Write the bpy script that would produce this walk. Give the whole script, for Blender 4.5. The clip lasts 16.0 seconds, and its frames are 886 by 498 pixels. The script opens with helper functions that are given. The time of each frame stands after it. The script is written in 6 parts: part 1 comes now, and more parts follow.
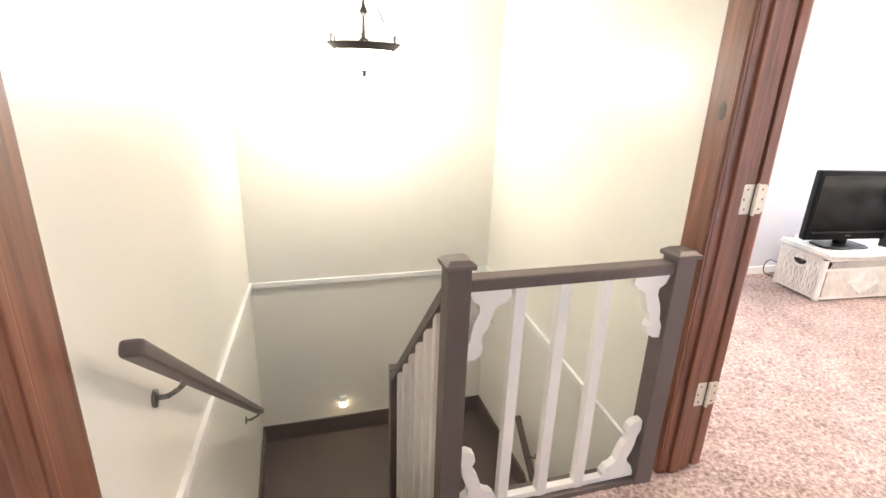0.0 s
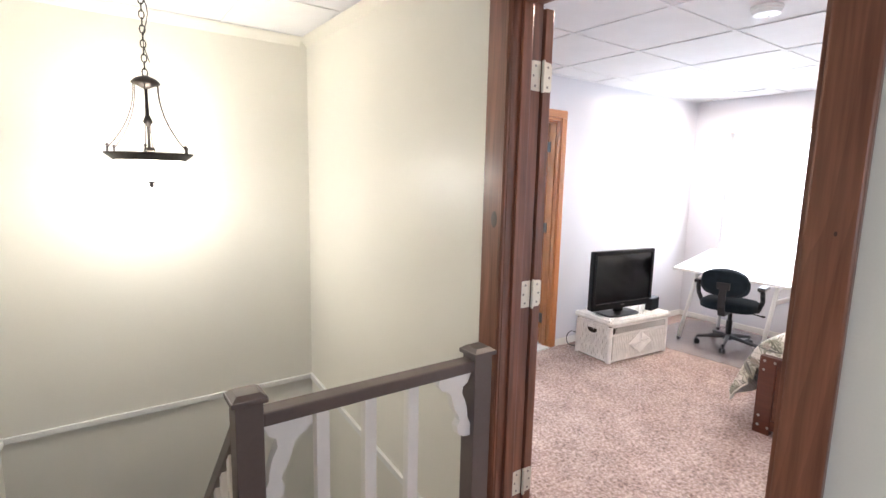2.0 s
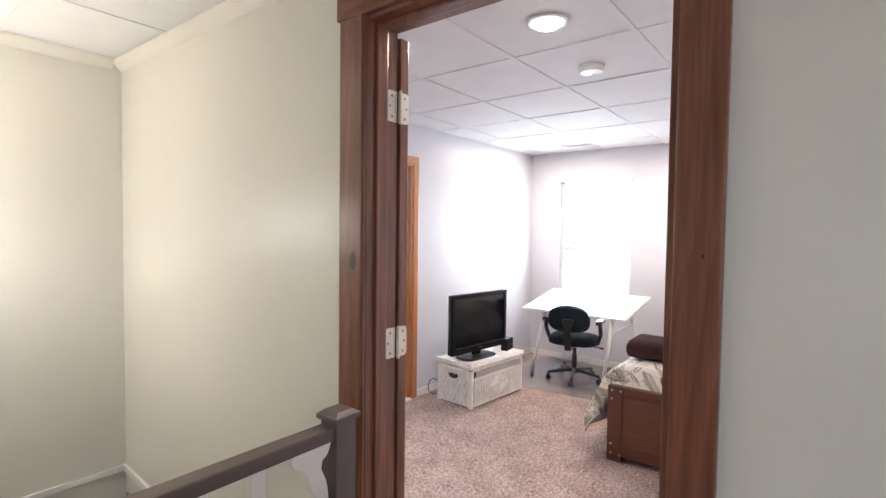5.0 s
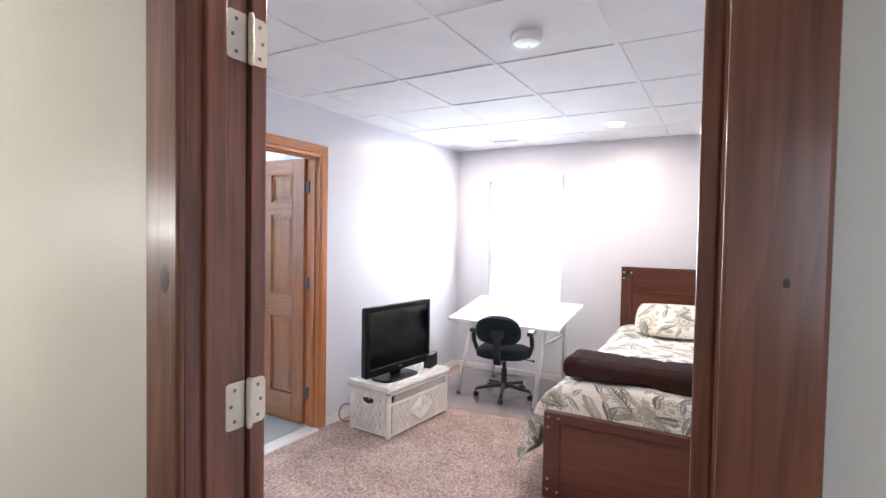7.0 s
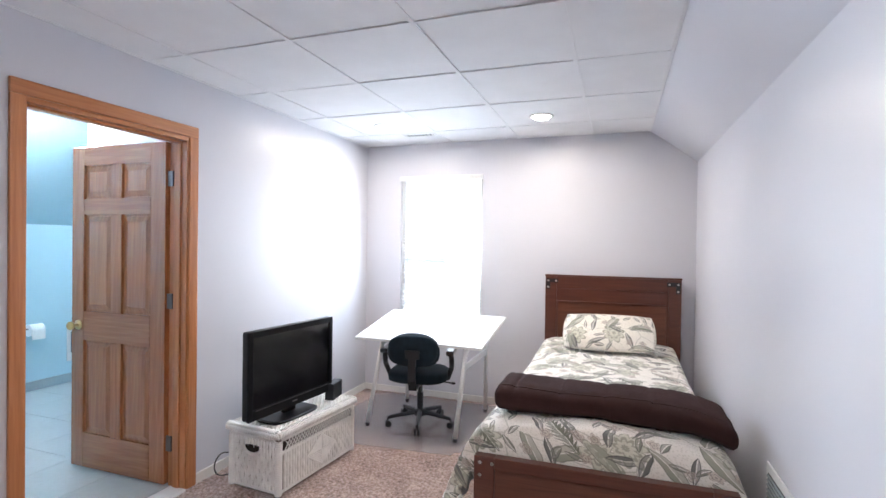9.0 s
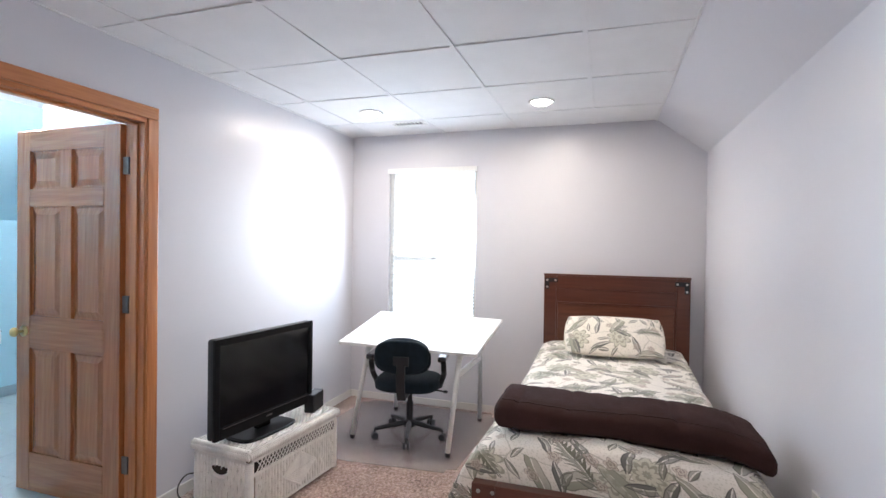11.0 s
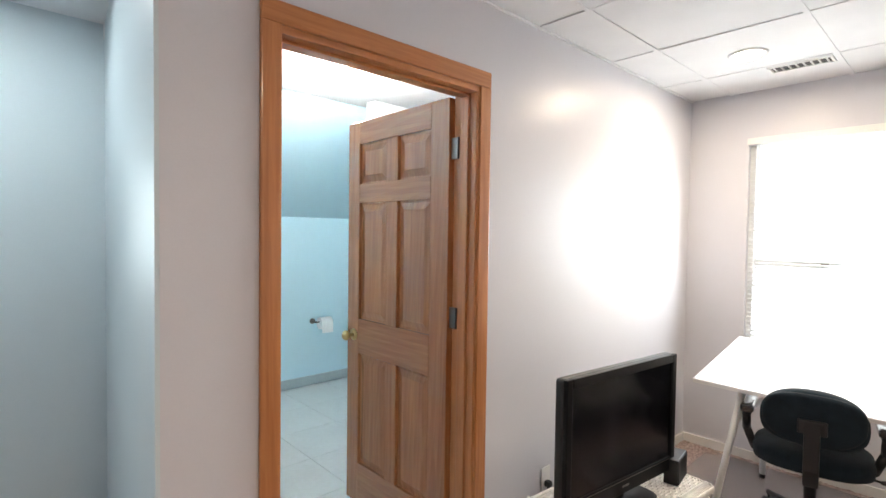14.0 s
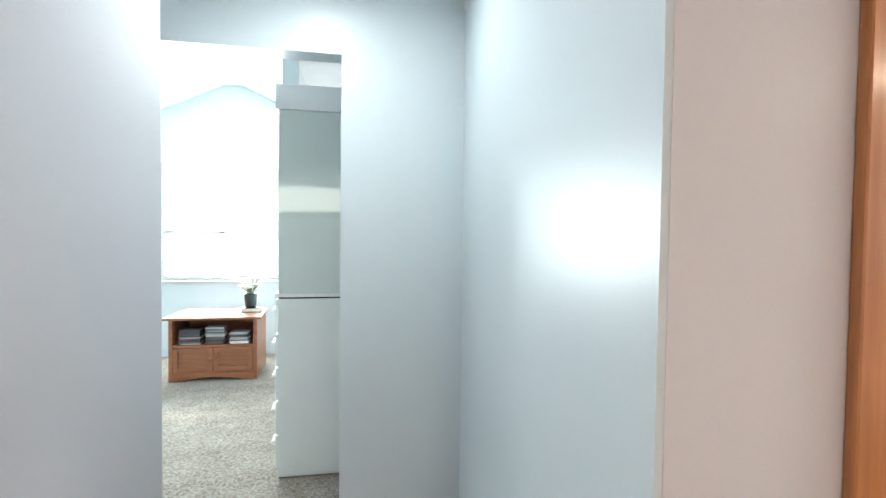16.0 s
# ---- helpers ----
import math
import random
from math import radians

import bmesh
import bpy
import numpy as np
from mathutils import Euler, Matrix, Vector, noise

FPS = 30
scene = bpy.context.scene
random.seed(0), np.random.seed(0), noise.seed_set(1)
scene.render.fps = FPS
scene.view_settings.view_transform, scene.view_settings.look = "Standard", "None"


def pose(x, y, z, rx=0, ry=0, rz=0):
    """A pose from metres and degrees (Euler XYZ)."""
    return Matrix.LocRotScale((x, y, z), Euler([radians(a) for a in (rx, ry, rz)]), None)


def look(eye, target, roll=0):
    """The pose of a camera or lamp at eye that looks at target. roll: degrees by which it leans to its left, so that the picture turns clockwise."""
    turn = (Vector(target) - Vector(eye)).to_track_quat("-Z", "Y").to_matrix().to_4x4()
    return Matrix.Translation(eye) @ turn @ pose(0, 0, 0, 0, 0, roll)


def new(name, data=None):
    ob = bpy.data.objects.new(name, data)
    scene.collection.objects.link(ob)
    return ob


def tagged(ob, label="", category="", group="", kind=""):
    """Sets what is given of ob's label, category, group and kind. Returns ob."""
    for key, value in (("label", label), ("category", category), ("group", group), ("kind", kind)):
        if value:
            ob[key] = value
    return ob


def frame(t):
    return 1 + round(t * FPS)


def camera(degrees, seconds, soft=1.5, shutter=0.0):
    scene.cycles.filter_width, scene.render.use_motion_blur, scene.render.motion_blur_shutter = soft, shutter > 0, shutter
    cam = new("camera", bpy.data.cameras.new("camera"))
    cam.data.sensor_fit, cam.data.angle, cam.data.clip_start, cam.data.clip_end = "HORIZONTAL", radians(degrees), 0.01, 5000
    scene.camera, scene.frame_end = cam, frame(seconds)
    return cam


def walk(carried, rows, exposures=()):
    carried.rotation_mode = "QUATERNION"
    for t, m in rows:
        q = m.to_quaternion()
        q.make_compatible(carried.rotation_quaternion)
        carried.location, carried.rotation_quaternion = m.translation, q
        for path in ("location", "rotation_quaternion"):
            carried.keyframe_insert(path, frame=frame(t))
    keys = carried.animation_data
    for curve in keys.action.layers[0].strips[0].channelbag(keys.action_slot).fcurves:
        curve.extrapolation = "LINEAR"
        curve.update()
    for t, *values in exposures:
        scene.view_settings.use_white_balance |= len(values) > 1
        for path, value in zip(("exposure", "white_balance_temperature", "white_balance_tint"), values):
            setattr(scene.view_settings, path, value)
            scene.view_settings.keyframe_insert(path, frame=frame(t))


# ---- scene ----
cam = camera(83.4, 16.0)
PATH = [
    (0, (0.113, 0.164, 1.464), (0.663, 1.976, 0.818), 2.1),
    (0.5, (0.154, 0.165, 1.489), (0.728, 1.99, 0.906), 2.3),
    (1, (0.192, 0.146, 1.505), (0.915, 1.949, 1.029), 1.9),
    (1.5, (0.223, 0.129, 1.536), (1.161, 1.854, 1.158), 1.6),
    (2, (0.247, 0.136, 1.549), (1.391, 1.751, 1.26), 1.3),
    (2.5, (0.262, 0.151, 1.556), (1.566, 1.652, 1.337), 1.2),
    (3, (0.272, 0.16, 1.551), (1.687, 1.564, 1.383), 1.0),
    (3.5, (0.274, 0.174, 1.54), (1.754, 1.514, 1.411), 0.9),
    (4, (0.275, 0.198, 1.526), (1.79, 1.5, 1.42), 0.8),
    (6.5, (0.691, 0.464, 1.483), (2.379, 1.534, 1.422), 0.9),
    (7, (0.852, 0.533, 1.497), (2.588, 1.523, 1.435), 1.0),
    (7.5, (1.033, 0.657, 1.498), (2.836, 1.520, 1.441), 1.0),
    (8, (1.161, 0.750, 1.478), (3.017, 1.494, 1.431), 0.8),
    (8.5, (1.270, 0.774, 1.460), (3.148, 1.460, 1.428), 0.7),
    (9, (1.378, 0.801, 1.468), (3.265, 1.463, 1.447), 0.8),
    (11.5, (1.751, 0.996, 1.449), (3.651, 1.618, 1.423), 0.8),
    (12, (1.851, 1.126, 1.459), (3.749, 1.756, 1.429), 0.8),
    (12.5, (1.937, 1.291, 1.477), (3.808, 1.995, 1.441), 0.8),
    (13, (1.994, 1.419, 1.467), (3.765, 2.348, 1.418), 0.7),
    (13.5, (2.079, 1.592, 1.455), (3.67, 2.803, 1.407), 0.7),
    (14, (2.133, 1.77, 1.467), (3.496, 3.233, 1.405), 0.8),
    (14.5, (2.123, 1.947, 1.464), (3.227, 3.614, 1.398), 0.7),
    (15, (2.062, 2.208, 1.484), (2.904, 4.02, 1.402), 0.5),
    (15.5, (2.051, 2.417, 1.468), (2.674, 4.316, 1.399), 0.5),
    (16, (2.097, 2.667, 1.445), (2.481, 4.629, 1.384), 0.7),
]
EXPOSURES = [(0.0, 1.42, 6100, 12), (1.0, 1.24, 5980, 12), (2.0, 0.68, 5850, 12), (3.0, 0.46, 5850, 12), (4.0, 0.40, 5950, 13), (6.5, 0.30, 5750, 13), (7.5, 0.44, 5600, 11), (8.0, 0.37, 5550, 10), (9.0, 0.10, 5500, 9), (11.5, -0.13, 5750, 9), (13.0, -0.31, 6100, 8), (13.5, -0.35, 6250, 8), (14.0, -0.1, 6500, 8), (15.0, 0.46, 6650, 9), (16.0, 0.28, 6700, 9)]
walk(cam, [(t, look(eye, target, roll)) for t, eye, target, roll in PATH], EXPOSURES)

# ---- world and light ----
world = bpy.data.worlds.new("world")
world.use_nodes = True
scene.world = world
wn = world.node_tree.nodes
sky = wn.new("ShaderNodeTexSky")
sky.sky_type, sky.sun_disc = "NISHITA", False
sky.sun_elevation, sky.sun_rotation = radians(50), radians(200)
wn["Background"].inputs[1].default_value = 0.12
world.node_tree.links.new(sky.outputs[0], wn["Background"].inputs[0])

sun = new("sun", bpy.data.lights.new("sun", "SUN"))
sun.data.energy, sun.data.angle, sun.data.color = 2.5, radians(0.53), (1.0, 0.95, 0.88)
sun.matrix_world = look((0, 0, 20), (-6, 14, 0))


def area(name, eye, target, sx, sy, watts, color, spread=180):
    la = bpy.data.lights.new(name, "AREA")
    la.shape, la.size, la.size_y, la.energy, la.color = "RECTANGLE", sx, sy, watts, color
    ob = new(name, la)
    ob.matrix_world = look(eye, target)
    la.spread = radians(spread)
    return ob


area("window_daylight", (5.850, 2.40, 1.48), (0, 1.85, 1.25), 1.2, 0.78, 27, (0.92, 0.97, 1.0), 168)
area("far_window_daylight", (0.66, 8.78, 1.55), (0.9, 0, 1.3), 1.2, 1.15, 160, (0.82, 0.96, 1.0))
# added fill under the bath ceiling, with no window or fixture there
area("bath_fill", (5.55, 5.2, 2.36), (4.2, 5.2, 0), 0.9, 0.6, 52, (0.86, 0.97, 1.0))


def lamp(name, x, y, z, watts, radius, color):
    la = bpy.data.lights.new(name, "POINT")
    la.energy, la.shadow_soft_size, la.color = watts, radius, color
    ob = new(name, la)
    ob.location = (x, y, z)
    return ob


def downlight(name, x, y, z, watts, color):
    la = bpy.data.lights.new(name, "AREA")
    la.shape, la.size, la.energy, la.color = "DISK", 0.13, watts, color
    ob = new(name, la)
    ob.matrix_world = look((x, y, z), (x, y + 0.0001, 0))
    return ob


PENDANT = (0.497, 3.00)
WARM = (1.0, 0.80, 0.60)
lamp("pendant_bulb", PENDANT[0], PENDANT[1], 1.555, 18, 0.10, (1.0, 0.91, 0.78))
LIGHTS = [(5.10, 1.35), (5.07, 2.615), (2.39, 1.305)]
for (lx, ly), watts, tint in zip(LIGHTS, (16, 15, 15), (WARM, WARM, (1.0, 0.77, 0.55))):
    downlight("ceiling_bulb", lx, ly, 2.385, watts, tint)
lamp("bath_bulb", 3.68, 4.343, 2.30, 84, 0.05, (1.0, 0.97, 0.94))
downlight("passage_bulb", 1.98, 4.20, 2.48, 11, (0.90, 0.98, 1.0))
# fill lamp added behind the camera to light rail and balusters from the front
area("hall_front_fill", (0.55, -1.27, 1.5), (0.55, 2.0, 1.1), 0.9, 1.2, 4.8, (0.93, 0.97, 1.0))
# fill lamp added in an unseen side room to brighten the hall
area("side_room_fill", (-2.15, -0.30, 1.5), (0, -0.05, 1.3), 0.85, 1.25, 9, (0.90, 0.97, 1.0))


# ---- materials ----
def mat(name):
    m = bpy.data.materials.new(name)
    m.use_nodes = True
    nt = m.node_tree
    return m, nt, nt.nodes["Principled BSDF"]


def surface(name, color, rough=0.5, metal=0.0, vary=0.08, scale=3.0, grain=60.0, bump=0.1, dist=0.002, spec=0.5, stretch=(1, 1, 1), sheen=0.0, coat=0.0):
    """A plain surface with two scales of variation in colour and fine relief."""
    m, nt, b = mat(name)
    N, L = nt.nodes, nt.links
    co = N.new("ShaderNodeTexCoord")
    mp = N.new("ShaderNodeMapping")
    mp.inputs["Scale"].default_value = stretch
    L.new(co.outputs["Object"], mp.inputs[0])
    big = N.new("ShaderNodeTexNoise")
    big.inputs["Scale"].default_value, big.inputs["Detail"].default_value = scale, 4
    fine = N.new("ShaderNodeTexNoise")
    fine.inputs["Scale"].default_value, fine.inputs["Detail"].default_value = grain, 6
    for n in (big, fine):
        L.new(mp.outputs[0], n.inputs["Vector"])
    mix = N.new("ShaderNodeMath")
    mix.operation = "MULTIPLY_ADD"
    L.new(fine.outputs[0], mix.inputs[0])
    mix.inputs[1].default_value = 0.6
    L.new(big.outputs[0], mix.inputs[2])
    ramp = N.new("ShaderNodeValToRGB")
    lo, hi = [c * (1 - vary) for c in color], [min(1, c * (1 + vary)) for c in color]
    ramp.color_ramp.elements[0].position, ramp.color_ramp.elements[1].position = 0.55, 1.05
    ramp.color_ramp.elements[0].color, ramp.color_ramp.elements[1].color = (*lo, 1), (*hi, 1)
    L.new(mix.outputs[0], ramp.inputs[0])
    L.new(ramp.outputs[0], b.inputs["Base Color"])
    rr = N.new("ShaderNodeMapRange")
    rr.inputs["To Min"].default_value, rr.inputs["To Max"].default_value = max(0.02, rough - 0.07), min(1, rough + 0.07)
    L.new(big.outputs[0], rr.inputs[0])
    L.new(rr.outputs[0], b.inputs["Roughness"])
    b.inputs["Metallic"].default_value = metal
    b.inputs["Specular IOR Level"].default_value = spec
    b.inputs["Sheen Weight"].default_value = sheen
    b.inputs["Coat Weight"].default_value = coat
    if bump:
        bp = N.new("ShaderNodeBump")
        bp.inputs["Strength"].default_value, bp.inputs["Distance"].default_value = bump, dist
        L.new(fine.outputs[0], bp.inputs["Height"])
        L.new(bp.outputs[0], b.inputs["Normal"])
    return m


def wood(name, dark, light, rough=0.3, axis=2, grain=1.0, coat=0.25, figure=0.0, rings=1.0):
    """Varnished wood with long grain along one axis."""
    m, nt, b = mat(name)
    N, L = nt.nodes, nt.links
    co = N.new("ShaderNodeTexCoord")
    mp = N.new("ShaderNodeMapping")
    sc = [26.0 * grain] * 3
    sc[axis] = 1.3 * grain
    mp.inputs["Scale"].default_value = sc
    info = N.new("ShaderNodeObjectInfo")
    off = N.new("ShaderNodeVectorMath")
    off.operation = "MULTIPLY_ADD"
    off.inputs[1].default_value = (7, 7, 7)
    L.new(info.outputs["Random"], off.inputs[0])
    L.new(co.outputs["Object"], off.inputs[2])
    L.new(off.outputs[0], mp.inputs[0])
    n1 = N.new("ShaderNodeTexNoise")
    n1.inputs["Scale"].default_value, n1.inputs["Detail"].default_value, n1.inputs["Distortion"].default_value = 1.2, 8, 0.8
    L.new(mp.outputs[0], n1.inputs["Vector"])
    mp2 = N.new("ShaderNodeMapping")
    sc2 = [120.0 * grain] * 3
    sc2[axis] = 4.0 * grain
    mp2.inputs["Scale"].default_value = sc2
    L.new(off.outputs[0], mp2.inputs[0])
    n2 = N.new("ShaderNodeTexNoise")
    n2.inputs["Scale"].default_value, n2.inputs["Detail"].default_value = 1.0, 4
    L.new(mp2.outputs[0], n2.inputs["Vector"])
    add = N.new("ShaderNodeMath")
    add.operation = "MULTIPLY_ADD"
    add.inputs[1].default_value = 0.45
    L.new(n2.outputs[0], add.inputs[0])
    L.new(n1.outputs[0], add.inputs[2])
    tone = add.outputs[0]
    if figure:
        # growth rings cut at a slant: long pointed arches along the grain
        mp3 = N.new("ShaderNodeMapping")
        sc3 = [9.0 * rings] * 3
        sc3[axis] = 0.9 * rings
        mp3.inputs["Scale"].default_value = sc3
        mp3.inputs["Rotation"].default_value = (0.05, 0.07, 0.0)
        L.new(off.outputs[0], mp3.inputs[0])
        wave = N.new("ShaderNodeTexWave")
        wave.wave_type, wave.bands_direction, wave.wave_profile = "BANDS", "DIAGONAL", "SAW"
        for key, value in (("Scale", 1.6), ("Distortion", 7.0), ("Detail", 2.0), ("Detail Scale", 0.7), ("Detail Roughness", 0.45)):
            wave.inputs[key].default_value = value
        L.new(mp3.outputs[0], wave.inputs["Vector"])
        fig = N.new("ShaderNodeMath")
        fig.operation = "MULTIPLY_ADD"
        fig.inputs[1].default_value = -figure
        L.new(wave.outputs["Fac"], fig.inputs[0])
        L.new(tone, fig.inputs[2])
        lift = N.new("ShaderNodeMath")
        lift.operation = "ADD"
        lift.inputs[1].default_value = figure * 0.45
        L.new(fig.outputs[0], lift.inputs[0])
        tone = lift.outputs[0]
    ramp = N.new("ShaderNodeValToRGB")
    ramp.color_ramp.elements[0].position, ramp.color_ramp.elements[1].position = 0.42, 1.05
    ramp.color_ramp.elements[0].color, ramp.color_ramp.elements[1].color = (*dark, 1), (*light, 1)
    L.new(tone, ramp.inputs[0])
    L.new(ramp.outputs[0], b.inputs["Base Color"])
    b.inputs["Roughness"].default_value = rough
    b.inputs["Coat Weight"].default_value, b.inputs["Coat Roughness"].default_value = coat, 0.15
    bp = N.new("ShaderNodeBump")
    bp.inputs["Strength"].default_value, bp.inputs["Distance"].default_value = 0.12, 0.001
    L.new(n2.outputs[0], bp.inputs["Height"])
    L.new(bp.outputs[0], b.inputs["Normal"])
    return m


def glow(name, color, strength):
    m, nt, b = mat(name)
    b.inputs["Base Color"].default_value = (*color, 1)
    b.inputs["Emission Color"].default_value = (*color, 1)
    b.inputs["Emission Strength"].default_value = strength
    return m


def carpet_mat(name, dark, mid, light):
    m, nt, b = mat(name)
    N, L = nt.nodes, nt.links
    co = N.new("ShaderNodeTexCoord")
    n1 = N.new("ShaderNodeTexNoise")
    n1.inputs["Scale"].default_value, n1.inputs["Detail"].default_value = 58, 6
    n2 = N.new("ShaderNodeTexNoise")
    n2.inputs["Scale"].default_value, n2.inputs["Detail"].default_value = 5, 3
    n3 = N.new("ShaderNodeTexVoronoi")
    n3.inputs["Scale"].default_value = 150
    for n in (n1, n2, n3):
        L.new(co.outputs["Object"], n.inputs["Vector"])
    a = N.new("ShaderNodeMath")
    a.operation = "MULTIPLY_ADD"
    a.inputs[1].default_value = 0.35
    L.new(n2.outputs[0], a.inputs[0])
    L.new(n1.outputs[0], a.inputs[2])
    ramp = N.new("ShaderNodeValToRGB")
    e = ramp.color_ramp.elements
    e[0].position, e[0].color = 0.48, (*dark, 1)
    e[1].position, e[1].color = 0.90, (*light, 1)
    q = e.new(0.67)
    q.color = (*mid, 1)
    L.new(a.outputs[0], ramp.inputs[0])
    L.new(ramp.outputs[0], b.inputs["Base Color"])
    b.inputs["Roughness"].default_value = 0.95
    b.inputs["Specular IOR Level"].default_value = 0.1
    b.inputs["Sheen Weight"].default_value = 0.25
    bp = N.new("ShaderNodeBump")
    bp.inputs["Strength"].default_value, bp.inputs["Distance"].default_value = 0.6, 0.006
    L.new(n3.outputs["Distance"], bp.inputs["Height"])
    L.new(bp.outputs[0], b.inputs["Normal"])
    return m


M_LAV = surface("lavender_wall_paint", (0.655, 0.655, 0.70), 0.33, vary=0.02, scale=1.5, grain=180, bump=0.10, dist=0.0015, spec=0.34)
M_BLUE = surface("pale_blue_wall_paint", (0.62, 0.70, 0.74), 0.36, vary=0.02, scale=1.5, grain=180, bump=0.10, dist=0.0015)
M_BATH = surface("aqua_bath_paint", (0.50, 0.70, 0.78), 0.4, vary=0.02, scale=1.5, grain=180, bump=0.08, dist=0.0015)
M_CREAM = surface("cream_stair_paint", (0.76, 0.735, 0.66), 0.38, vary=0.02, scale=1.5, grain=180, bump=0.08, dist=0.0015)
M_CEIL = surface("white_ceiling_tile", (0.78, 0.78, 0.79), 0.8, vary=0.03, scale=5, grain=240, bump=0.25, dist=0.002)
M_TBAR = surface("white_grid_bar", (0.80, 0.80, 0.81), 0.45, vary=0.02, bump=0)
M_TRIM = surface("white_trim_paint", (0.80, 0.79, 0.76), 0.4, vary=0.03, grain=90, bump=0.05)
M_CASING = wood("stained_pine_casing", (0.085, 0.025, 0.013), (0.27, 0.105, 0.058), 0.28, 2, figure=0.11, rings=0.9)
M_CASINGH = wood("stained_pine_head", (0.085, 0.025, 0.013), (0.27, 0.105, 0.058), 0.28, 1, figure=0.11, rings=0.9)
M_OAK = wood("honey_oak_upright", (0.38, 0.18, 0.085), (0.50, 0.265, 0.14), 0.34, 2)
M_OAKH = wood("honey_oak_level", (0.38, 0.17, 0.08), (0.53, 0.275, 0.145), 0.34, 0)
M_OAKC = wood("orange_oak_casing", (0.36, 0.13, 0.042), (0.56, 0.235, 0.088), 0.30, 2, figure=0.07, rings=1.4)
M_OAKCH = wood("orange_oak_head", (0.36, 0.13, 0.042), (0.56, 0.235, 0.088), 0.30, 0, figure=0.07, rings=1.4)
M_BED = wood("dark_cherry_wood", (0.070, 0.020, 0.012), (0.112, 0.034, 0.019), 0.28, 1, 1.4)
M_BEDP = wood("cherry_panel_wood", (0.085, 0.026, 0.014), (0.150, 0.050, 0.026), 0.28, 1, 1.4, figure=0.15)
M_STAIR = surface("taupe_stair_paint", (0.115, 0.088, 0.078), 0.42, vary=0.08, grain=70, bump=0.1)
M_CARPET = carpet_mat("mottled_beige_carpet", (0.21, 0.145, 0.122), (0.41, 0.300, 0.262), (0.66, 0.54, 0.49))
M_TREAD = surface("brown_stair_tread", (0.085, 0.065, 0.055), 0.6, vary=0.12, grain=50, bump=0.15)
M_FCARPET = carpet_mat("grey_beige_far_carpet", (0.15, 0.122, 0.095), (0.29, 0.245, 0.205), (0.47, 0.425, 0.38))
M_TILE = surface("pale_floor_tile", (0.47, 0.50, 0.50), 0.3, vary=0.06, scale=2, grain=30, bump=0.04)
M_GROUT = surface("grey_grout", (0.50, 0.53, 0.53), 0.8, bump=0.1)
M_GREYBASE = surface("grey_cove_base", (0.34, 0.40, 0.43), 0.5, bump=0)


# ---- mesh helpers ----
def box(bm, x0, x1, y0, y1, z0, z1, bevel=0.0, seg=2, rot=None):
    ret = bmesh.ops.create_cube(bm, size=1.0)
    vs = ret["verts"]
    bmesh.ops.scale(bm, verts=vs, vec=(abs(x1 - x0), abs(y1 - y0), abs(z1 - z0)))
    if bevel:
        es = list({e for v in vs for e in v.link_edges})
        r = bmesh.ops.bevel(bm, geom=es, offset=bevel, segments=seg, affect="EDGES", profile=0.6)
        vs = list({v for f in r["faces"] for v in f.verts} | {v for v in vs if v.is_valid})
    m = Matrix.Translation(((x0 + x1) / 2, (y0 + y1) / 2, (z0 + z1) / 2))
    if rot is not None:
        m = m @ rot
    bmesh.ops.transform(bm, matrix=m, verts=vs)
    return vs


def rod(bm, a, b, r0, r1=None, seg=12, caps=True):
    a, b = Vector(a), Vector(b)
    d = b - a
    ret = bmesh.ops.create_cone(bm, cap_ends=caps, segments=seg, radius1=r0, radius2=r0 if r1 is None else r1, depth=d.length)
    m = Matrix.Translation((a + b) / 2) @ d.to_track_quat("Z", "Y").to_matrix().to_4x4()
    bmesh.ops.transform(bm, matrix=m, verts=ret["verts"])
    return ret["verts"]


def ball(bm, c, r, sx=1, sy=1, sz=1, u=16, v=10):
    ret = bmesh.ops.create_uvsphere(bm, u_segments=u, v_segments=v, radius=r)
    bmesh.ops.transform(bm, matrix=Matrix.Translation(c) @ Matrix.Diagonal((sx, sy, sz, 1)), verts=ret["verts"])
    return ret["verts"]


def lathe(bm, profile, c=(0, 0, 0), seg=24):
    """Turned shape: profile of (radius, height)."""
    rings = []
    for r, z in profile:
        rings.append([bm.verts.new((c[0] + r * math.cos(2 * math.pi * i / seg), c[1] + r * math.sin(2 * math.pi * i / seg), c[2] + z)) for i in range(seg)])
    for a, b in zip(rings, rings[1:]):
        for i in range(seg):
            bm.faces.new((a[i], a[(i + 1) % seg], b[(i + 1) % seg], b[i]))
    bm.faces.new(rings[0][::-1])
    bm.faces.new(rings[-1])


def prism(bm, pts, axis, a, b):
    """Extrude an outline of 2D points along an axis from a to b."""
    def at(p, h):
        return {"x": (h, p[0], p[1]), "y": (p[0], h, p[1]), "z": (p[0], p[1], h)}[axis]
    lo = [bm.verts.new(at(p, a)) for p in pts]
    hi = [bm.verts.new(at(p, b)) for p in pts]
    n = len(pts)
    bm.faces.new(lo)
    bm.faces.new(hi[::-1])
    for i in range(n):
        bm.faces.new((lo[i], hi[i], hi[(i + 1) % n], lo[(i + 1) % n]))
    bmesh.ops.recalc_face_normals(bm, faces=bm.faces)


def part(name, bm, material, parent=None, label="", smooth=False):
    me = bpy.data.meshes.new(name)
    bmesh.ops.recalc_face_normals(bm, faces=bm.faces)
    bm.to_mesh(me)
    bm.free()
    me.materials.append(material)
    if smooth:
        me.polygons.foreach_set("use_smooth", [True] * len(me.polygons))
    ob = new(name, me)
    if parent is not None:
        ob.parent = parent
    if label:
        ob["label"] = label
    return ob


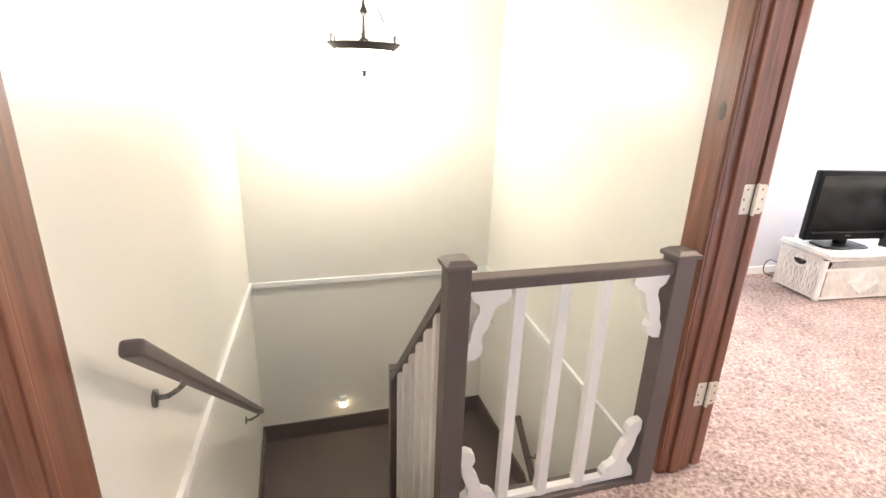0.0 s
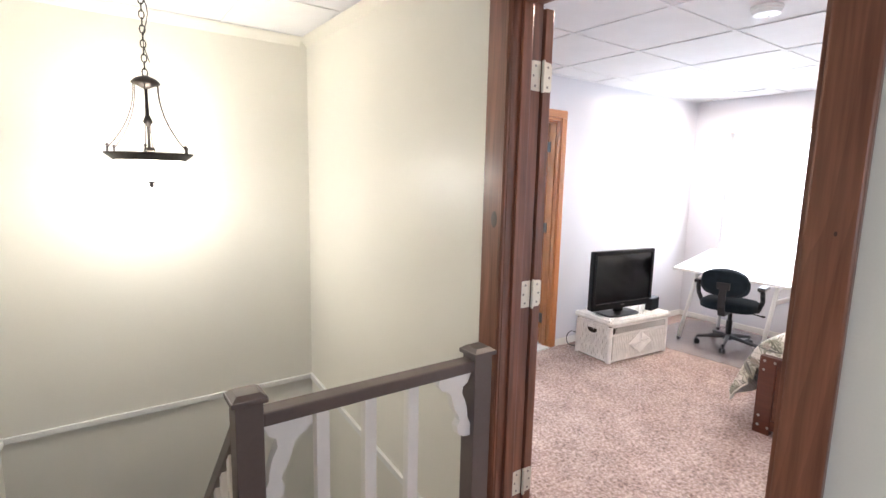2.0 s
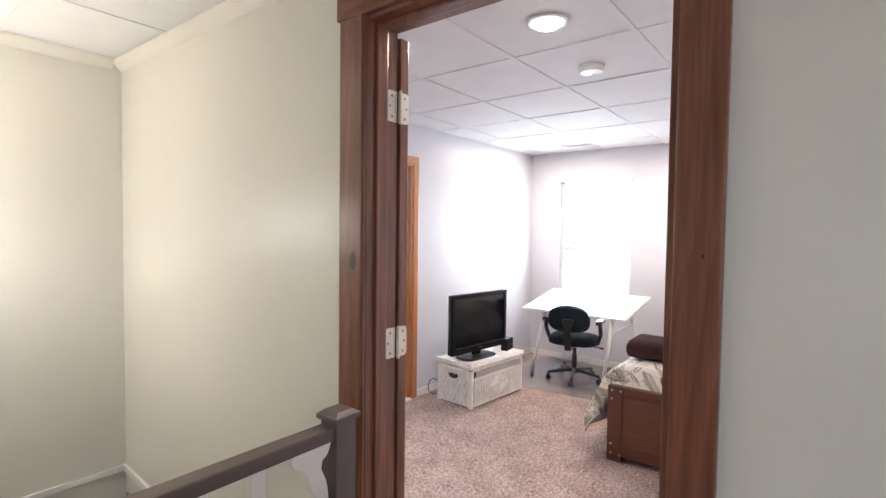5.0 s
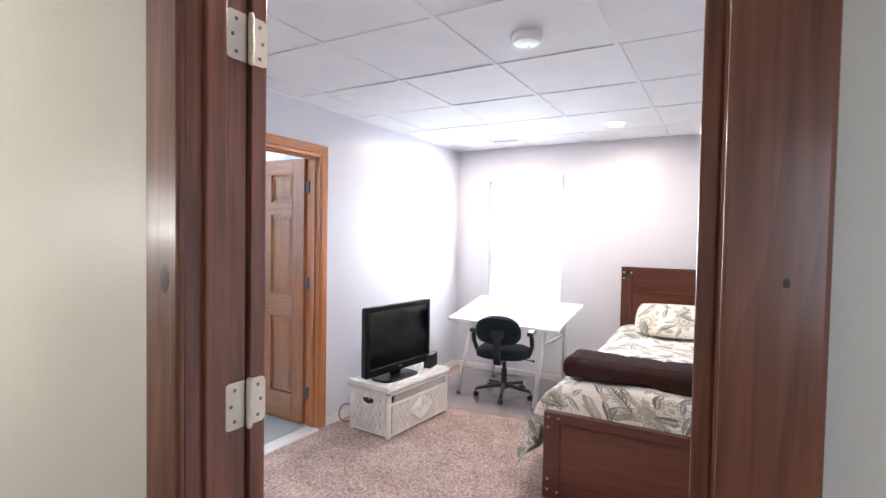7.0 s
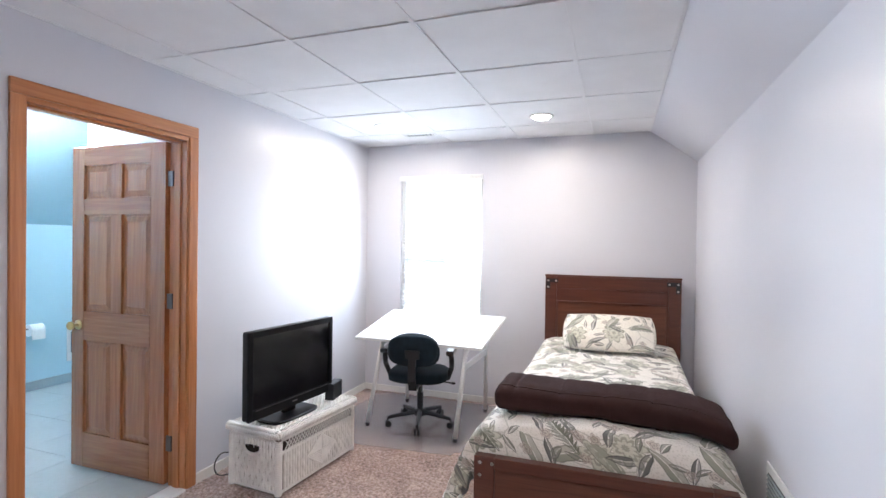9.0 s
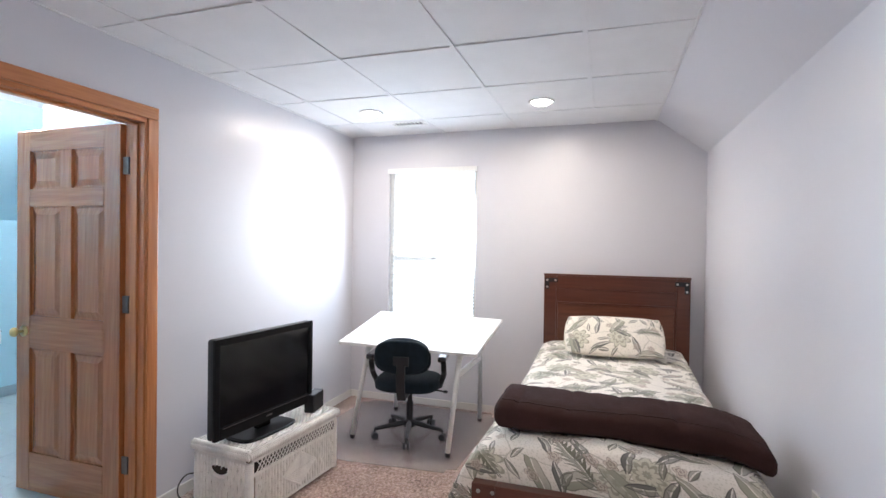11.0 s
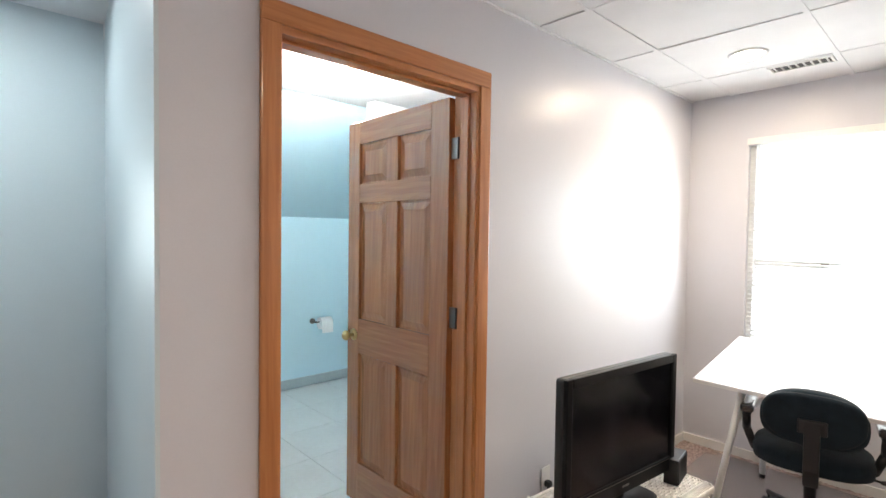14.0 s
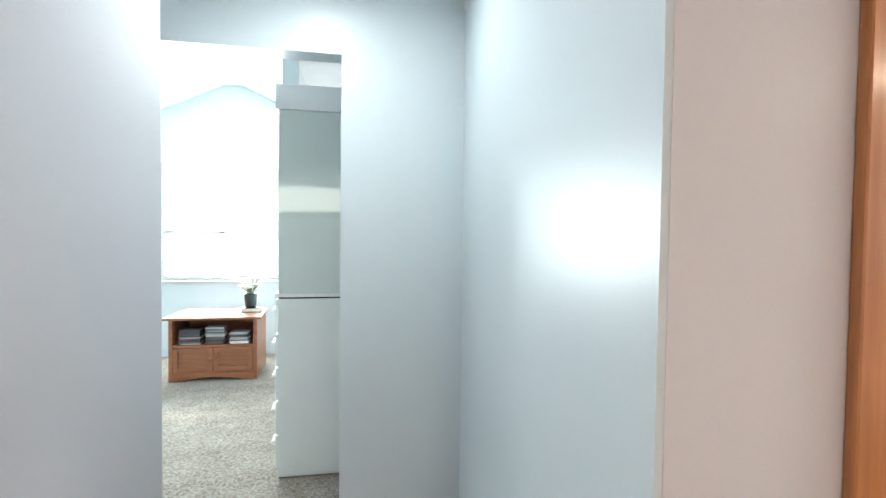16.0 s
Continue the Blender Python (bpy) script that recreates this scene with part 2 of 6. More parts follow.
def boxpart(name, dims, material, parent=None, label="", bevel=0.0, seg=2):
    bm = bmesh.new()
    box(bm, *dims, bevel=bevel, seg=seg)
    return part(name, bm, material, parent, label)


def empty(name, m, label, category, group=""):
    ob = new(name)
    ob.empty_display_size = 0.1
    ob.matrix_world = m
    return tagged(ob, label, category, group)


def structure(ob, label, category):
    return tagged(ob, label, category, kind="structure")


def wall(name, dims, material, label="", category="wall", holes=()):
    """A wall box; holes: (lo, hi, z0, z1) cut through along its longer level side."""
    x0, x1, y0, y1, z0, z1 = dims
    along_x = (x1 - x0) >= (y1 - y0)
    lo, hi = (x0, x1) if along_x else (y0, y1)
    bm = bmesh.new()

    def piece(a, b, c, d):
        if b - a > 1e-4 and d - c > 1e-4:
            if along_x:
                box(bm, a, b, y0, y1, c, d)
            else:
                box(bm, x0, x1, a, b, c, d)
    at = lo
    for a, b, c, d in sorted(holes):
        piece(at, a, z0, z1)
        piece(a, b, z0, c)
        piece(a, b, d, z1)
        at = b
    piece(at, hi, z0, z1)
    return structure(part(name, bm, material), label, category)


# ---- setting ----
XH, XB = 1.45, 1.57          # faces of the wall between hall and bedroom
YB = 3.185                   # bedroom face of the bathroom wall
XW = 5.854                   # window wall
YR = 0.20                    # low wall under the slope
CZ = 2.425                   # bedroom ceiling
HZ = 2.405                   # hall ceiling
DOOR_Y0, DOOR_Y1, DOOR_Z = 0.53, 1.45, 2.16
BX0, BX1, BZ = 2.775, 3.64, 2.06

wall("wall_entry", (XH, XB, -1.3, 3.53, -2.6, 2.6), M_CREAM, "cream painted wall with a door opening", holes=[(DOOR_Y0, DOOR_Y1, -0.06, DOOR_Z)])
wall("wall_bedroom_west", (XB, XB + 0.008, YR, DOOR_Y0, 0, CZ), M_LAV, "pale lavender painted wall beside the entry door")
wall("wall_bedroom_west_long", (XB, XB + 0.008, DOOR_Y1, 3.53, 0, 2.55), M_LAV, "pale lavender painted wall behind the open door")
wall("wall_passage", (XH, XB + 0.008, 3.53, 4.22, 0, 2.55), M_LAV, "pale lavender painted wall ending in a corner")
wall("wall_bath", (2.4665, XW, YB, YB + 0.115, 0, 2.6), M_LAV, "pale lavender painted wall with the bathroom door", holes=[(BX0, BX1, -0.06, BZ)])
wall("wall_window", (XW, XW + 0.14, YR - 0.12, 6.2, 0, 2.6), M_LAV, "pale lavender painted wall with a tall window", holes=[(1.985, 2.815, 0.66, 2.12)])
wall("wall_low", (XB, XW + 0.14, YR - 0.12, YR, 0, 2.6), M_LAV, "pale lavender painted low wall under the slope")
bm = bmesh.new()
prism(bm, [(YR, 2.16), (0.555, CZ), (0.555, 2.6), (YR, 2.6)], "x", XB, XW)
structure(part("ceiling_slope", bm, M_LAV), "pale lavender painted slope above the bed", "ceiling")

# passage beside the bathroom, with the opening to the far room
bm = bmesh.new()
prism(bm, [(2.455, YB + 0.0005), (2.605, 4.815), (2.72, 4.815), (2.72, YB + 0.115), (2.60, YB + 0.115), (2.60, YB + 0.001)], "z", 0, 2.55)
structure(part("wall_alcove", bm, M_BLUE), "pale blue painted passage wall", "wall")
wall("wall_header", (0.2, 2.95, 4.815, 4.93, 0, 2.6), M_BLUE, "pale blue painted wall with a tall opening", holes=[(1.05, 2.075, 0.0, 2.19)])
wall("wall_passage_side", (0.2, XH, 4.10, 4.22, 0, 2.6), M_LAV, "pale lavender painted wall")
wall("wall_passage_end", (0.08, 0.2, 4.10, 4.93, 0, 2.6), M_LAV, "pale lavender painted wall")
structure(boxpart("ceiling_passage", (0.08, 2.72, YB + 0.0, 4.93, 2.50, 2.6), M_CEIL), "white passage ceiling", "ceiling")

# far room with its dormer
wall("wall_far_east", (2.83, 2.95, 4.93, 6.62, 0, 3.4), M_BLUE, "pale blue painted wall")
wall("wall_far_wing", (1.74, 2.83, 6.50, 6.62, 0, 2.12), M_BLUE, "pale green-blue painted wing wall")
bm = bmesh.new()
prism(bm, [(6.50, 2.12), (6.30, 2.32), (6.30, 2.44), (6.62, 2.44), (6.62, 2.12)], "x", 1.74, 2.83)
structure(part("ceiling_far_slope", bm, M_BLUE), "pale green-blue sloped ceiling", "ceiling")
wall("wall_far_dormer", (1.62, 1.74, 6.62, 8.80, 0, 3.4), M_BLUE, "pale blue painted dormer wall")
wall("wall_far_window", (-1.6, 1.74, 8.80, 8.94, 0, 3.4), M_BLUE, "pale blue painted wall with a wide window", holes=[(0.02, 1.33, 0.88, 2.25)])
wall("wall_far_west", (-1.72, -1.6, 4.81, 8.94, 0, 3.4), M_BLUE, "pale blue painted wall")
wall("wall_far_south", (-1.72, 0.2, 4.81, 4.93, 0, 3.4), M_BLUE, "pale blue painted wall")
bm = bmesh.new()
prism(bm, [(-1.72, 1.90), (0.72, 3.12), (0.92, 3.12), (1.74, 2.74), (2.95, 2.74), (2.95, 3.4), (-1.72, 3.4)], "y", 4.93, 8.80)
structure(part("ceiling_far", bm, M_CEIL), "white vaulted ceiling", "ceiling")

# bathroom
wall("wall_bath_back", (2.6, XW, 6.07, 6.19, 0, 1.6), M_BATH, "aqua painted low wall of the bathroom")
bm = bmesh.new()
prism(bm, [(6.07, 1.60), (5.0, CZ), (5.0, 2.6), (6.19, 2.6), (6.19, 1.60)], "x", 2.6, XW)
structure(part("ceiling_bath_slope", bm, M_BATH), "aqua painted bathroom slope", "ceiling")
wall("wall_bath_west", (2.95, 3.0, 4.93, 6.07, 0, 2.6), M_BATH, "aqua painted bathroom wall")
wall("wall_bath_west_near", (2.72, 2.76, YB + 0.115, 4.93, 0, 2.6), M_BATH, "aqua painted bathroom wall")
structure(boxpart("ceiling_bath", (2.6, XW, YB + 0.115, 5.0, CZ, 2.6), M_CEIL), "white bathroom ceiling", "ceiling")
structure(boxpart("floor_bath", (2.6, XW, YB + 0.06, 6.10, -0.12, 0.004), M_GROUT), "bathroom subfloor with grey grout", "floor")
structure(boxpart("baseboard_bath", (3.0, XW, 6.052, 6.07, 0.008, 0.095), M_GREYBASE), "grey cove base of the bathroom", "baseboard")

# hall and stairwell
XL, YS, YE = -0.224, 3.41, 1.52
LAND, RISE = -1.12, 0.1867
YL = 2.45                    # edge of the landing
wall("wall_stair_back", (XL - 0.12, XH, YS, YS + 0.12, -2.6, 2.6), M_CREAM, "cream painted stairwell wall")
wall("wall_stair_west", (XL - 0.12, XL, -1.3, YS, -2.6, 2.6), M_CREAM, "cream painted stairwell wall with a handrail", holes=[(-0.10, 0.755, -0.06, 2.10)])
# unseen side room, made up to hold the fill lamp west of the hall
wall("wall_side_north", (-2.3, XL - 0.12, 1.3, 1.42, 0, 2.6), M_CREAM, "cream painted wall of the unseen added side room")
wall("wall_side_south", (-2.3, XL - 0.12, -1.42, -1.3, 0, 2.6), M_CREAM, "cream painted wall of the unseen added side room")
wall("wall_side_west", (-2.42, -2.3, -1.42, 1.42, 0, 2.6), M_CREAM, "cream painted wall of the unseen added side room, with an opening", holes=[(-0.75, 0.15, 0.85, 2.15)])
structure(boxpart("ceiling_side", (-2.42, XL - 0.12, -1.42, 1.42, 2.375, 2.6), M_CEIL), "white ceiling of the unseen added side room", "ceiling")
structure(boxpart("floor_side", (-2.42, XL, -1.42, 1.42, -0.25, -0.004), M_CARPET), "floor of the unseen added side room in beige carpet", "floor")
# unseen south wall, its opening added to go with the hall fill lamp
wall("wall_hall_south", (XL - 0.12, XH, -1.42, -1.3, 0, 2.6), M_CREAM, "cream painted unseen hall wall with an added opening", holes=[(0.1, 1.0, 0.9, 2.1)])
structure(boxpart("floor_hall", (XL, XB + 0.008, -1.3, YE, -0.25, -0.012), M_CARPET), "hall floor under beige carpet", "floor")
structure(boxpart("floor_bedroom", (XB + 0.008, XW, YR, YB + 0.06, -0.25, -0.012), M_CARPET), "bedroom floor under beige carpet", "floor")
structure(boxpart("floor_passage_side", (0.08, XH, 4.10, 4.93, -0.25, -0.012), M_CARPET), "passage floor under beige carpet", "floor")
structure(boxpart("floor_passage", (XH, 2.6, YB + 0.06, 4.93, -0.25, -0.012), M_CARPET), "passage floor under beige carpet", "floor")
structure(boxpart("floor_far", (-1.72, 2.95, 4.93, 8.94, -0.25, -0.012), M_FCARPET), "far room floor under grey carpet", "floor")
structure(boxpart("floor_landing", (XL, XH, YL, YS, LAND - 0.2, LAND), M_TREAD), "dark brown stair landing", "floor")
structure(boxpart("floor_lower", (XL, XH, -1.3, YL, -2.75, -2.6), M_TREAD), "dark lower floor", "floor")


def pile(name, x0, x1, y0, y1, material, label, step=0.013, amp=0.009, seed=0):
    """Carpet pile as a sheet with real tufts."""
    nx, ny = int((x1 - x0) / step) + 1, int((y1 - y0) / step) + 1
    rng = np.random.default_rng(seed)
    xs, ys = np.meshgrid(np.linspace(x0, x1, nx), np.linspace(y0, y1, ny), indexing="ij")
    zs = rng.random((nx, ny)) * amp
    soft = rng.random((nx // 5 + 2, ny // 5 + 2))
    zs += soft[(np.arange(nx) // 5)[:, None], (np.arange(ny) // 5)[None, :]] * amp * 0.4 - amp
    jx, jy = rng.normal(0, step * 0.22, (nx, ny)), rng.normal(0, step * 0.22, (nx, ny))
    jx[0, :] = jx[-1, :] = 0
    jy[:, 0] = jy[:, -1] = 0
    co = np.stack([xs + jx, ys + jy, zs], -1).reshape(-1, 3)
    idx = np.arange(nx * ny).reshape(nx, ny)
    faces = np.stack([idx[:-1, :-1], idx[1:, :-1], idx[1:, 1:], idx[:-1, 1:]], -1).reshape(-1, 4)
    me = bpy.data.meshes.new(name)
    me.from_pydata(co.tolist(), [], faces.tolist())
    me.materials.append(material)
    me.polygons.foreach_set("use_smooth", [True] * len(me.polygons))
    return tagged(new(name, me), label, "carpet", kind="stuff")


pile("carpet_bedroom", XB, XW, YR, YB, M_CARPET, "thick mottled beige carpet of the bedroom", seed=1)
pile("carpet_hall", 0.50, XB, -0.6, YE, M_CARPET, "thick mottled beige carpet of the hall", seed=2)
pile("carpet_passage", XB, 2.5, YB, 4.9, M_CARPET, "thick mottled beige carpet of the passage", step=0.02, seed=3)
pile("carpet_far", -0.4, 2.4, 4.9, 8.8, M_FCARPET, "thick grey-beige carpet of the far room", step=0.02, seed=4)


def tile_ceiling(name, x0, x1, y0, y1, z, gx, gy, label, step=0.635, step_x=None):
    """Lay-in panels between proud grid bars, all in one mesh."""
    bm = bmesh.new()
    rng = random.Random(name)
    sx = step_x or step
    xs = [x0] + [gx + sx * k for k in range(-12, 13) if x0 + 0.02 < gx + sx * k < x1 - 0.02] + [x1]
    ys = [y0] + [gy + step * k for k in range(-12, 13) if y0 + 0.02 < gy + step * k < y1 - 0.02] + [y1]
    for a, b in zip(xs, xs[1:]):
        for c, d in zip(ys, ys[1:]):
            dz = rng.uniform(0, 0.003)
            vs = box(bm, a + 0.004, b - 0.004, c + 0.004, d - 0.004, z + dz, z + 0.03)
            bmesh.ops.rotate(bm, verts=vs, cent=((a + b) / 2, (c + d) / 2, z), matrix=Matrix.Rotation(rng.uniform(-0.004, 0.004), 3, "X") @ Matrix.Rotation(rng.uniform(-0.004, 0.004), 3, "Y"))
    for a in xs[1:-1]:
        box(bm, a - 0.011, a + 0.011, y0, y1, z - 0.003, z + 0.002)
    for c in ys[1:-1]:
        box(bm, x0, x1, c - 0.011, c + 0.011, z - 0.0035, z + 0.002)
    for c in (y0, y1):
        box(bm, x0, x1, c - 0.012 if c == y1 else c, c if c == y1 else c + 0.012, z - 0.006, z + 0.002)
    box(bm, x0, x1, y0, y1, z + 0.035, z + 0.10)
    return structure(part(name, bm, M_CEIL), label, "ceiling")


tile_ceiling("ceiling_bedroom", XB, XW, 0.555, YB, CZ, 3.376, 1.022, "white lay-in panel ceiling of the bedroom", step_x=0.665)
tile_ceiling("ceiling_hall", XL, XH, -1.3, YS, HZ, 0.93, 2.76, "white lay-in panel ceiling of the hall", step=0.62)

# ---- fixed joinery ----
M_BRASS = surface("aged_brass", (0.62, 0.45, 0.20), 0.28, metal=1.0, vary=0.1, bump=0)
M_HINGE = surface("cream_hinge_plate", (0.72, 0.68, 0.58), 0.35, metal=0.35, vary=0.08, bump=0.05)
M_STEEL = surface("brushed_steel", (0.22, 0.20, 0.185), 0.42, metal=1.0, vary=0.06, bump=0)
M_BLACK = surface("black_plastic", (0.012, 0.012, 0.014), 0.38, vary=0.2, grain=200, bump=0.06)
M_DARKIRON = surface("dark_bronze_iron", (0.035, 0.028, 0.025), 0.42, metal=0.6, vary=0.2, bump=0.1)
M_WHITEP = surface("white_plastic", (0.80, 0.80, 0.79), 0.4, vary=0.02, bump=0)
M_BALUST = surface("white_baluster_paint", (0.82, 0.79, 0.74), 0.42, vary=0.02, grain=70, bump=0.03)


def casing_board(bm, x0, x1, y0, y1, z0, z1):
    box(bm, x0, x1, y0, y1, z0, z1, bevel=0.005, seg=2)


# entry door frame: wide flat casing in the hall, jamb with stops, open door folded back
bm = bmesh.new()
casing_board(bm, 1.428, XH, 1.442, 1.556, 0, 2.165)
box(bm, 1.424, 1.43, 1.447, 1.462, 0, 2.165, bevel=0.002, seg=1)
structure(part("trim_entry_side", bm, M_CASING), "red-brown stained pine door casing with a dark knot", "trim")
bm = bmesh.new()
casing_board(bm, 1.428, XH, 0.447, 0.537, 0, 2.165)
structure(part("trim_entry_side_b", bm, M_CASING), "red-brown stained pine door casing", "trim")
bm = bmesh.new()
casing_board(bm, 1.424, XH, 0.425, 1.568, 2.165, 2.275)
structure(part("trim_entry_head", bm, M_CASINGH), "red-brown stained pine head casing", "trim")
bm = bmesh.new()
box(bm, XH - 0.012, XB + 0.008, 1.440, 1.452, 0, 2.16, bevel=0.002, seg=1)
box(bm, 1.475, 1.522, 1.428, 1.440, 0, 2.16, bevel=0.004)
box(bm, XH - 0.012, XB + 0.008, 0.528, 0.540, 0, 2.16, bevel=0.002, seg=1)
box(bm, 1.475, 1.522, 0.540, 0.562, 0, 2.16, bevel=0.004)
box(bm, XH - 0.012, XB + 0.008, 0.540, 1.440, 2.148, 2.16, bevel=0.002, seg=1)
box(bm, 1.475, 1.522, 0.562, 1.428, 2.136, 2.148, bevel=0.004)
structure(part("trim_entry_jamb", bm, M_CASING), "red-brown stained door jamb with stops", "trim")
bm = bmesh.new()
casing_board(bm, XB + 0.008, XB + 0.024, 0.43, 0.532, 0, 2.165)
structure(part("trim_entry_inner", bm, M_CASING), "red-brown stained inner door casing", "trim")
bm = bmesh.new()
ball(bm, (1.4285, 1.490, 1.400), 0.017, 0.08, 1.0, 1.9)
ball(bm, (1.4285, 0.482, 1.455), 0.006, 0.10, 1.0, 1.6)
structure(part("trim_knot", bm, surface("dark_knot", (0.045, 0.016, 0.010), 0.35, bump=0.2)), "dark knots in the pine casing", "trim")


def hinge(parent, x, y, z):
    """Two round-cornered screwed leaves and a knuckle, folded flat; leaves lie in a plane of y."""
    h, r = 0.051, 0.014
    for edge, out, name in ((x - 0.006, -0.050, "jamb"), (x + 0.006, 0.041, "door")):
        sgn = 1 if out > 0 else -1
        far = edge + out
        pts = [(edge, z - h)]
        pts += [(far - sgn * r + sgn * r * math.sin(a), z - h + r - r * math.cos(a)) for a in [radians(15 * k) for k in range(7)]]
        pts += [(far - sgn * r + sgn * r * math.cos(a), z + h - r + r * math.sin(a)) for a in [radians(15 * k) for k in range(7)]]
        pts += [(edge, z + h)]
        y0 = y + (0.0085 if name == "jamb" else 0.0045)
        bm = bmesh.new()
        prism(bm, pts, "y", y0, y0 + 0.003)
        plate = part("hinge_plate", bm, M_HINGE, parent, "cream hinge plate with rounded corners")
        for k, dz in enumerate((-0.034, 0.0, 0.034)):
            cx = edge + out * (0.50 if k != 1 else 0.68)
            bm = bmesh.new()
            rod(bm, (cx, y0 - 0.0010, z + dz), (cx, y0 + 0.001, z + dz), 0.0042, seg=10)
            part("screw", bm, M_STEEL, plate, "dull steel screw")
    bm = bmesh.new()
    for k in range(5):
        rod(bm, (x, y, z - h + k * 0.0204), (x, y, z - h + k * 0.0204 + 0.0196), 0.0066, seg=12)
    for dz in (-h - 0.004, h):
        rod(bm, (x, y, z + dz), (x, y, z + dz + 0.004), 0.0050, seg=12)
    part("hinge_knuckle", bm, M_HINGE, parent, "cream hinge knuckle", smooth=False)


door = boxpart("door_1", (1.588, 1.628, 1.436, 2.33, 0.012, 2.137), M_CASING, bevel=0.003)
structure(door, "red-brown stained wooden door folded open against the wall", "door")
for hz in (1.906, 1.119, 0.354):
    hinge(door, 1.581, 1.430, hz)

# bathroom door frame
bm = bmesh.new()
for a, b in ((2.722, 2.785), (3.636, 3.700)):
    box(bm, a, b, YB - 0.017, YB, 0, 2.072, bevel=0.005)
structure(part("trim_bath_sides", bm, M_OAKC), "orange oak side casings of the bathroom door", "trim")
bm = bmesh.new()
box(bm, 2.722, 3.700, YB - 0.017, YB, 2.072, 2.137, bevel=0.005)
box(bm, 2.785, 3.636, YB - 0.008, YB + 0.115, 2.048, 2.072, bevel=0.003)
box(bm, 2.800, 3.624, YB + 0.03, YB + 0.075, 2.036, 2.048, bevel=0.003)
structure(part("trim_bath_head", bm, M_OAKCH), "orange oak head casing of the bathroom door", "trim")
bm = bmesh.new()
box(bm, 2.772, 2.788, YB - 0.008, YB + 0.12, 0, 2.05, bevel=0.003)
box(bm, 3.622, 3.640, YB - 0.008, YB + 0.12, 0, 2.05, bevel=0.003)
box(bm, 2.788, 2.800, YB + 0.03, YB + 0.075, 0, 2.036, bevel=0.003)
box(bm, 3.610, 3.622, YB + 0.03, YB + 0.075, 0, 2.036, bevel=0.003)
structure(part("trim_bath_jamb", bm, M_OAKC), "orange oak jamb with stops", "trim")
structure(boxpart("trim_threshold", (2.788, 3.622, YB - 0.02, YB + 0.10, -0.01, 0.010), M_WHITEP, bevel=0.003), "pale metal threshold strip", "trim")


def six_panel_door():
    """Honey oak six-panel leaf, opened square into the bathroom."""
    x0, x1, y0, y1, z0, z1 = 3.598, 3.633, 3.325, 4.098, 0.018, 2.046
    root = new("door_2")
    structure(root, "honey oak six-panel door standing open into the bathroom", "door")
    ys = [y0, y0 + 0.105, y0 + 0.342, y0 + 0.431, y0 + 0.668, y1]
    zs = [z0, 0.235, 0.825, 1.010, 1.620, 1.720, 1.930, z1]
    for a, b in ((ys[0], ys[1]), (ys[4], ys[5])):
        boxpart("stile", (x0, x1, a - (0.012 if a == y0 else 0.0), b, z0, z1), M_DOOR, root, bevel=0.002, seg=1)
    for a, b in ((zs[0], zs[1]), (zs[2], zs[3]), (zs[4], zs[5]), (zs[6], zs[7])):
        boxpart("rail", (x0 + 0.0003, x1 - 0.0003, ys[1], ys[4], a, b), wood_y, root, bevel=0.0015, seg=1)
    for a, b in ((zs[1], zs[2]), (zs[3], zs[4]), (zs[5], zs[6])):
        boxpart("mullion", (x0, x1, ys[2], ys[3], a, b), M_DOOR, root, bevel=0.002, seg=1)
    for c, d in ((ys[1], ys[2]), (ys[3], ys[4])):
        for a, b in ((zs[1], zs[2]), (zs[3], zs[4]), (zs[5], zs[6])):
            bm = bmesh.new()
            box(bm, x0 + 0.0155, x1 - 0.0155, c, d, a, b)
            m = 0.044
            for side in (0, 1):
                xa = x0 + 0.0155 if side == 0 else x1 - 0.0155
                xb = x0 + 0.006 if side == 0 else x1 - 0.006
                lo = [bm.verts.new((xa, p, q)) for p, q in ((c + 0.012, a + 0.012), (d - 0.012, a + 0.012), (d - 0.012, b - 0.012), (c + 0.012, b - 0.012))]
                hi = [bm.verts.new((xb, p, q)) for p, q in ((c + m, a + m), (d - m, a + m), (d - m, b - m), (c + m, b - m))]
                bm.faces.new(hi)
                for i in range(4):
                    bm.faces.new((lo[i], lo[(i + 1) % 4], hi[(i + 1) % 4], hi[i]))
            part("panel", bm, M_DOOR, root)
    for sx in (-1, 1):
        bm = bmesh.new()
        bx = x0 if sx < 0 else x1
        rod(bm, (bx, 4.035, 0.92), (bx + sx * 0.006, 4.035, 0.92), 0.031, seg=20)
        rod(bm, (bx, 4.035, 0.92), (bx + sx * 0.04, 4.035, 0.92), 0.010, seg=12)
        ball(bm, (bx + sx * 0.05, 4.035, 0.92), 0.027, 0.75, 1, 1)
        part("door_knob", bm, M_BRASS, root, "polished brass knob", smooth=True)
    boxpart("latch_plate", (x0 + 0.006, x1 - 0.006, y1, y1 + 0.0015, 0.88, 0.96), M_BRASS, root, "brass latch plate")
    for hz in (1.83, 1.105, 0.26):
        bm = bmesh.new()
        box(bm, 3.604, 3.634, y0 - 0.004, y0, hz - 0.045, hz + 0.045)
        rod(bm, (3.636, y0 - 0.010, hz - 0.047), (3.636, y0 - 0.010, hz + 0.047), 0.0065, seg=10)
        box(bm, 3.612, 3.622, y0 - 0.05, y0 - 0.012, hz - 0.045, hz + 0.045)
        part("hinge", bm, M_STEEL, root, "grey steel hinge")


wood_y = wood("door_oak_cross", (0.27, 0.090, 0.031), (0.43, 0.170, 0.064), 0.22, 1, coat=0.6, figure=0.13, rings=1.3)
M_DOOR = wood("door_oak_upright", (0.27, 0.090, 0.031), (0.43, 0.170, 0.064), 0.22, 2, coat=0.6, figure=0.13, rings=1.3)
six_panel_door()

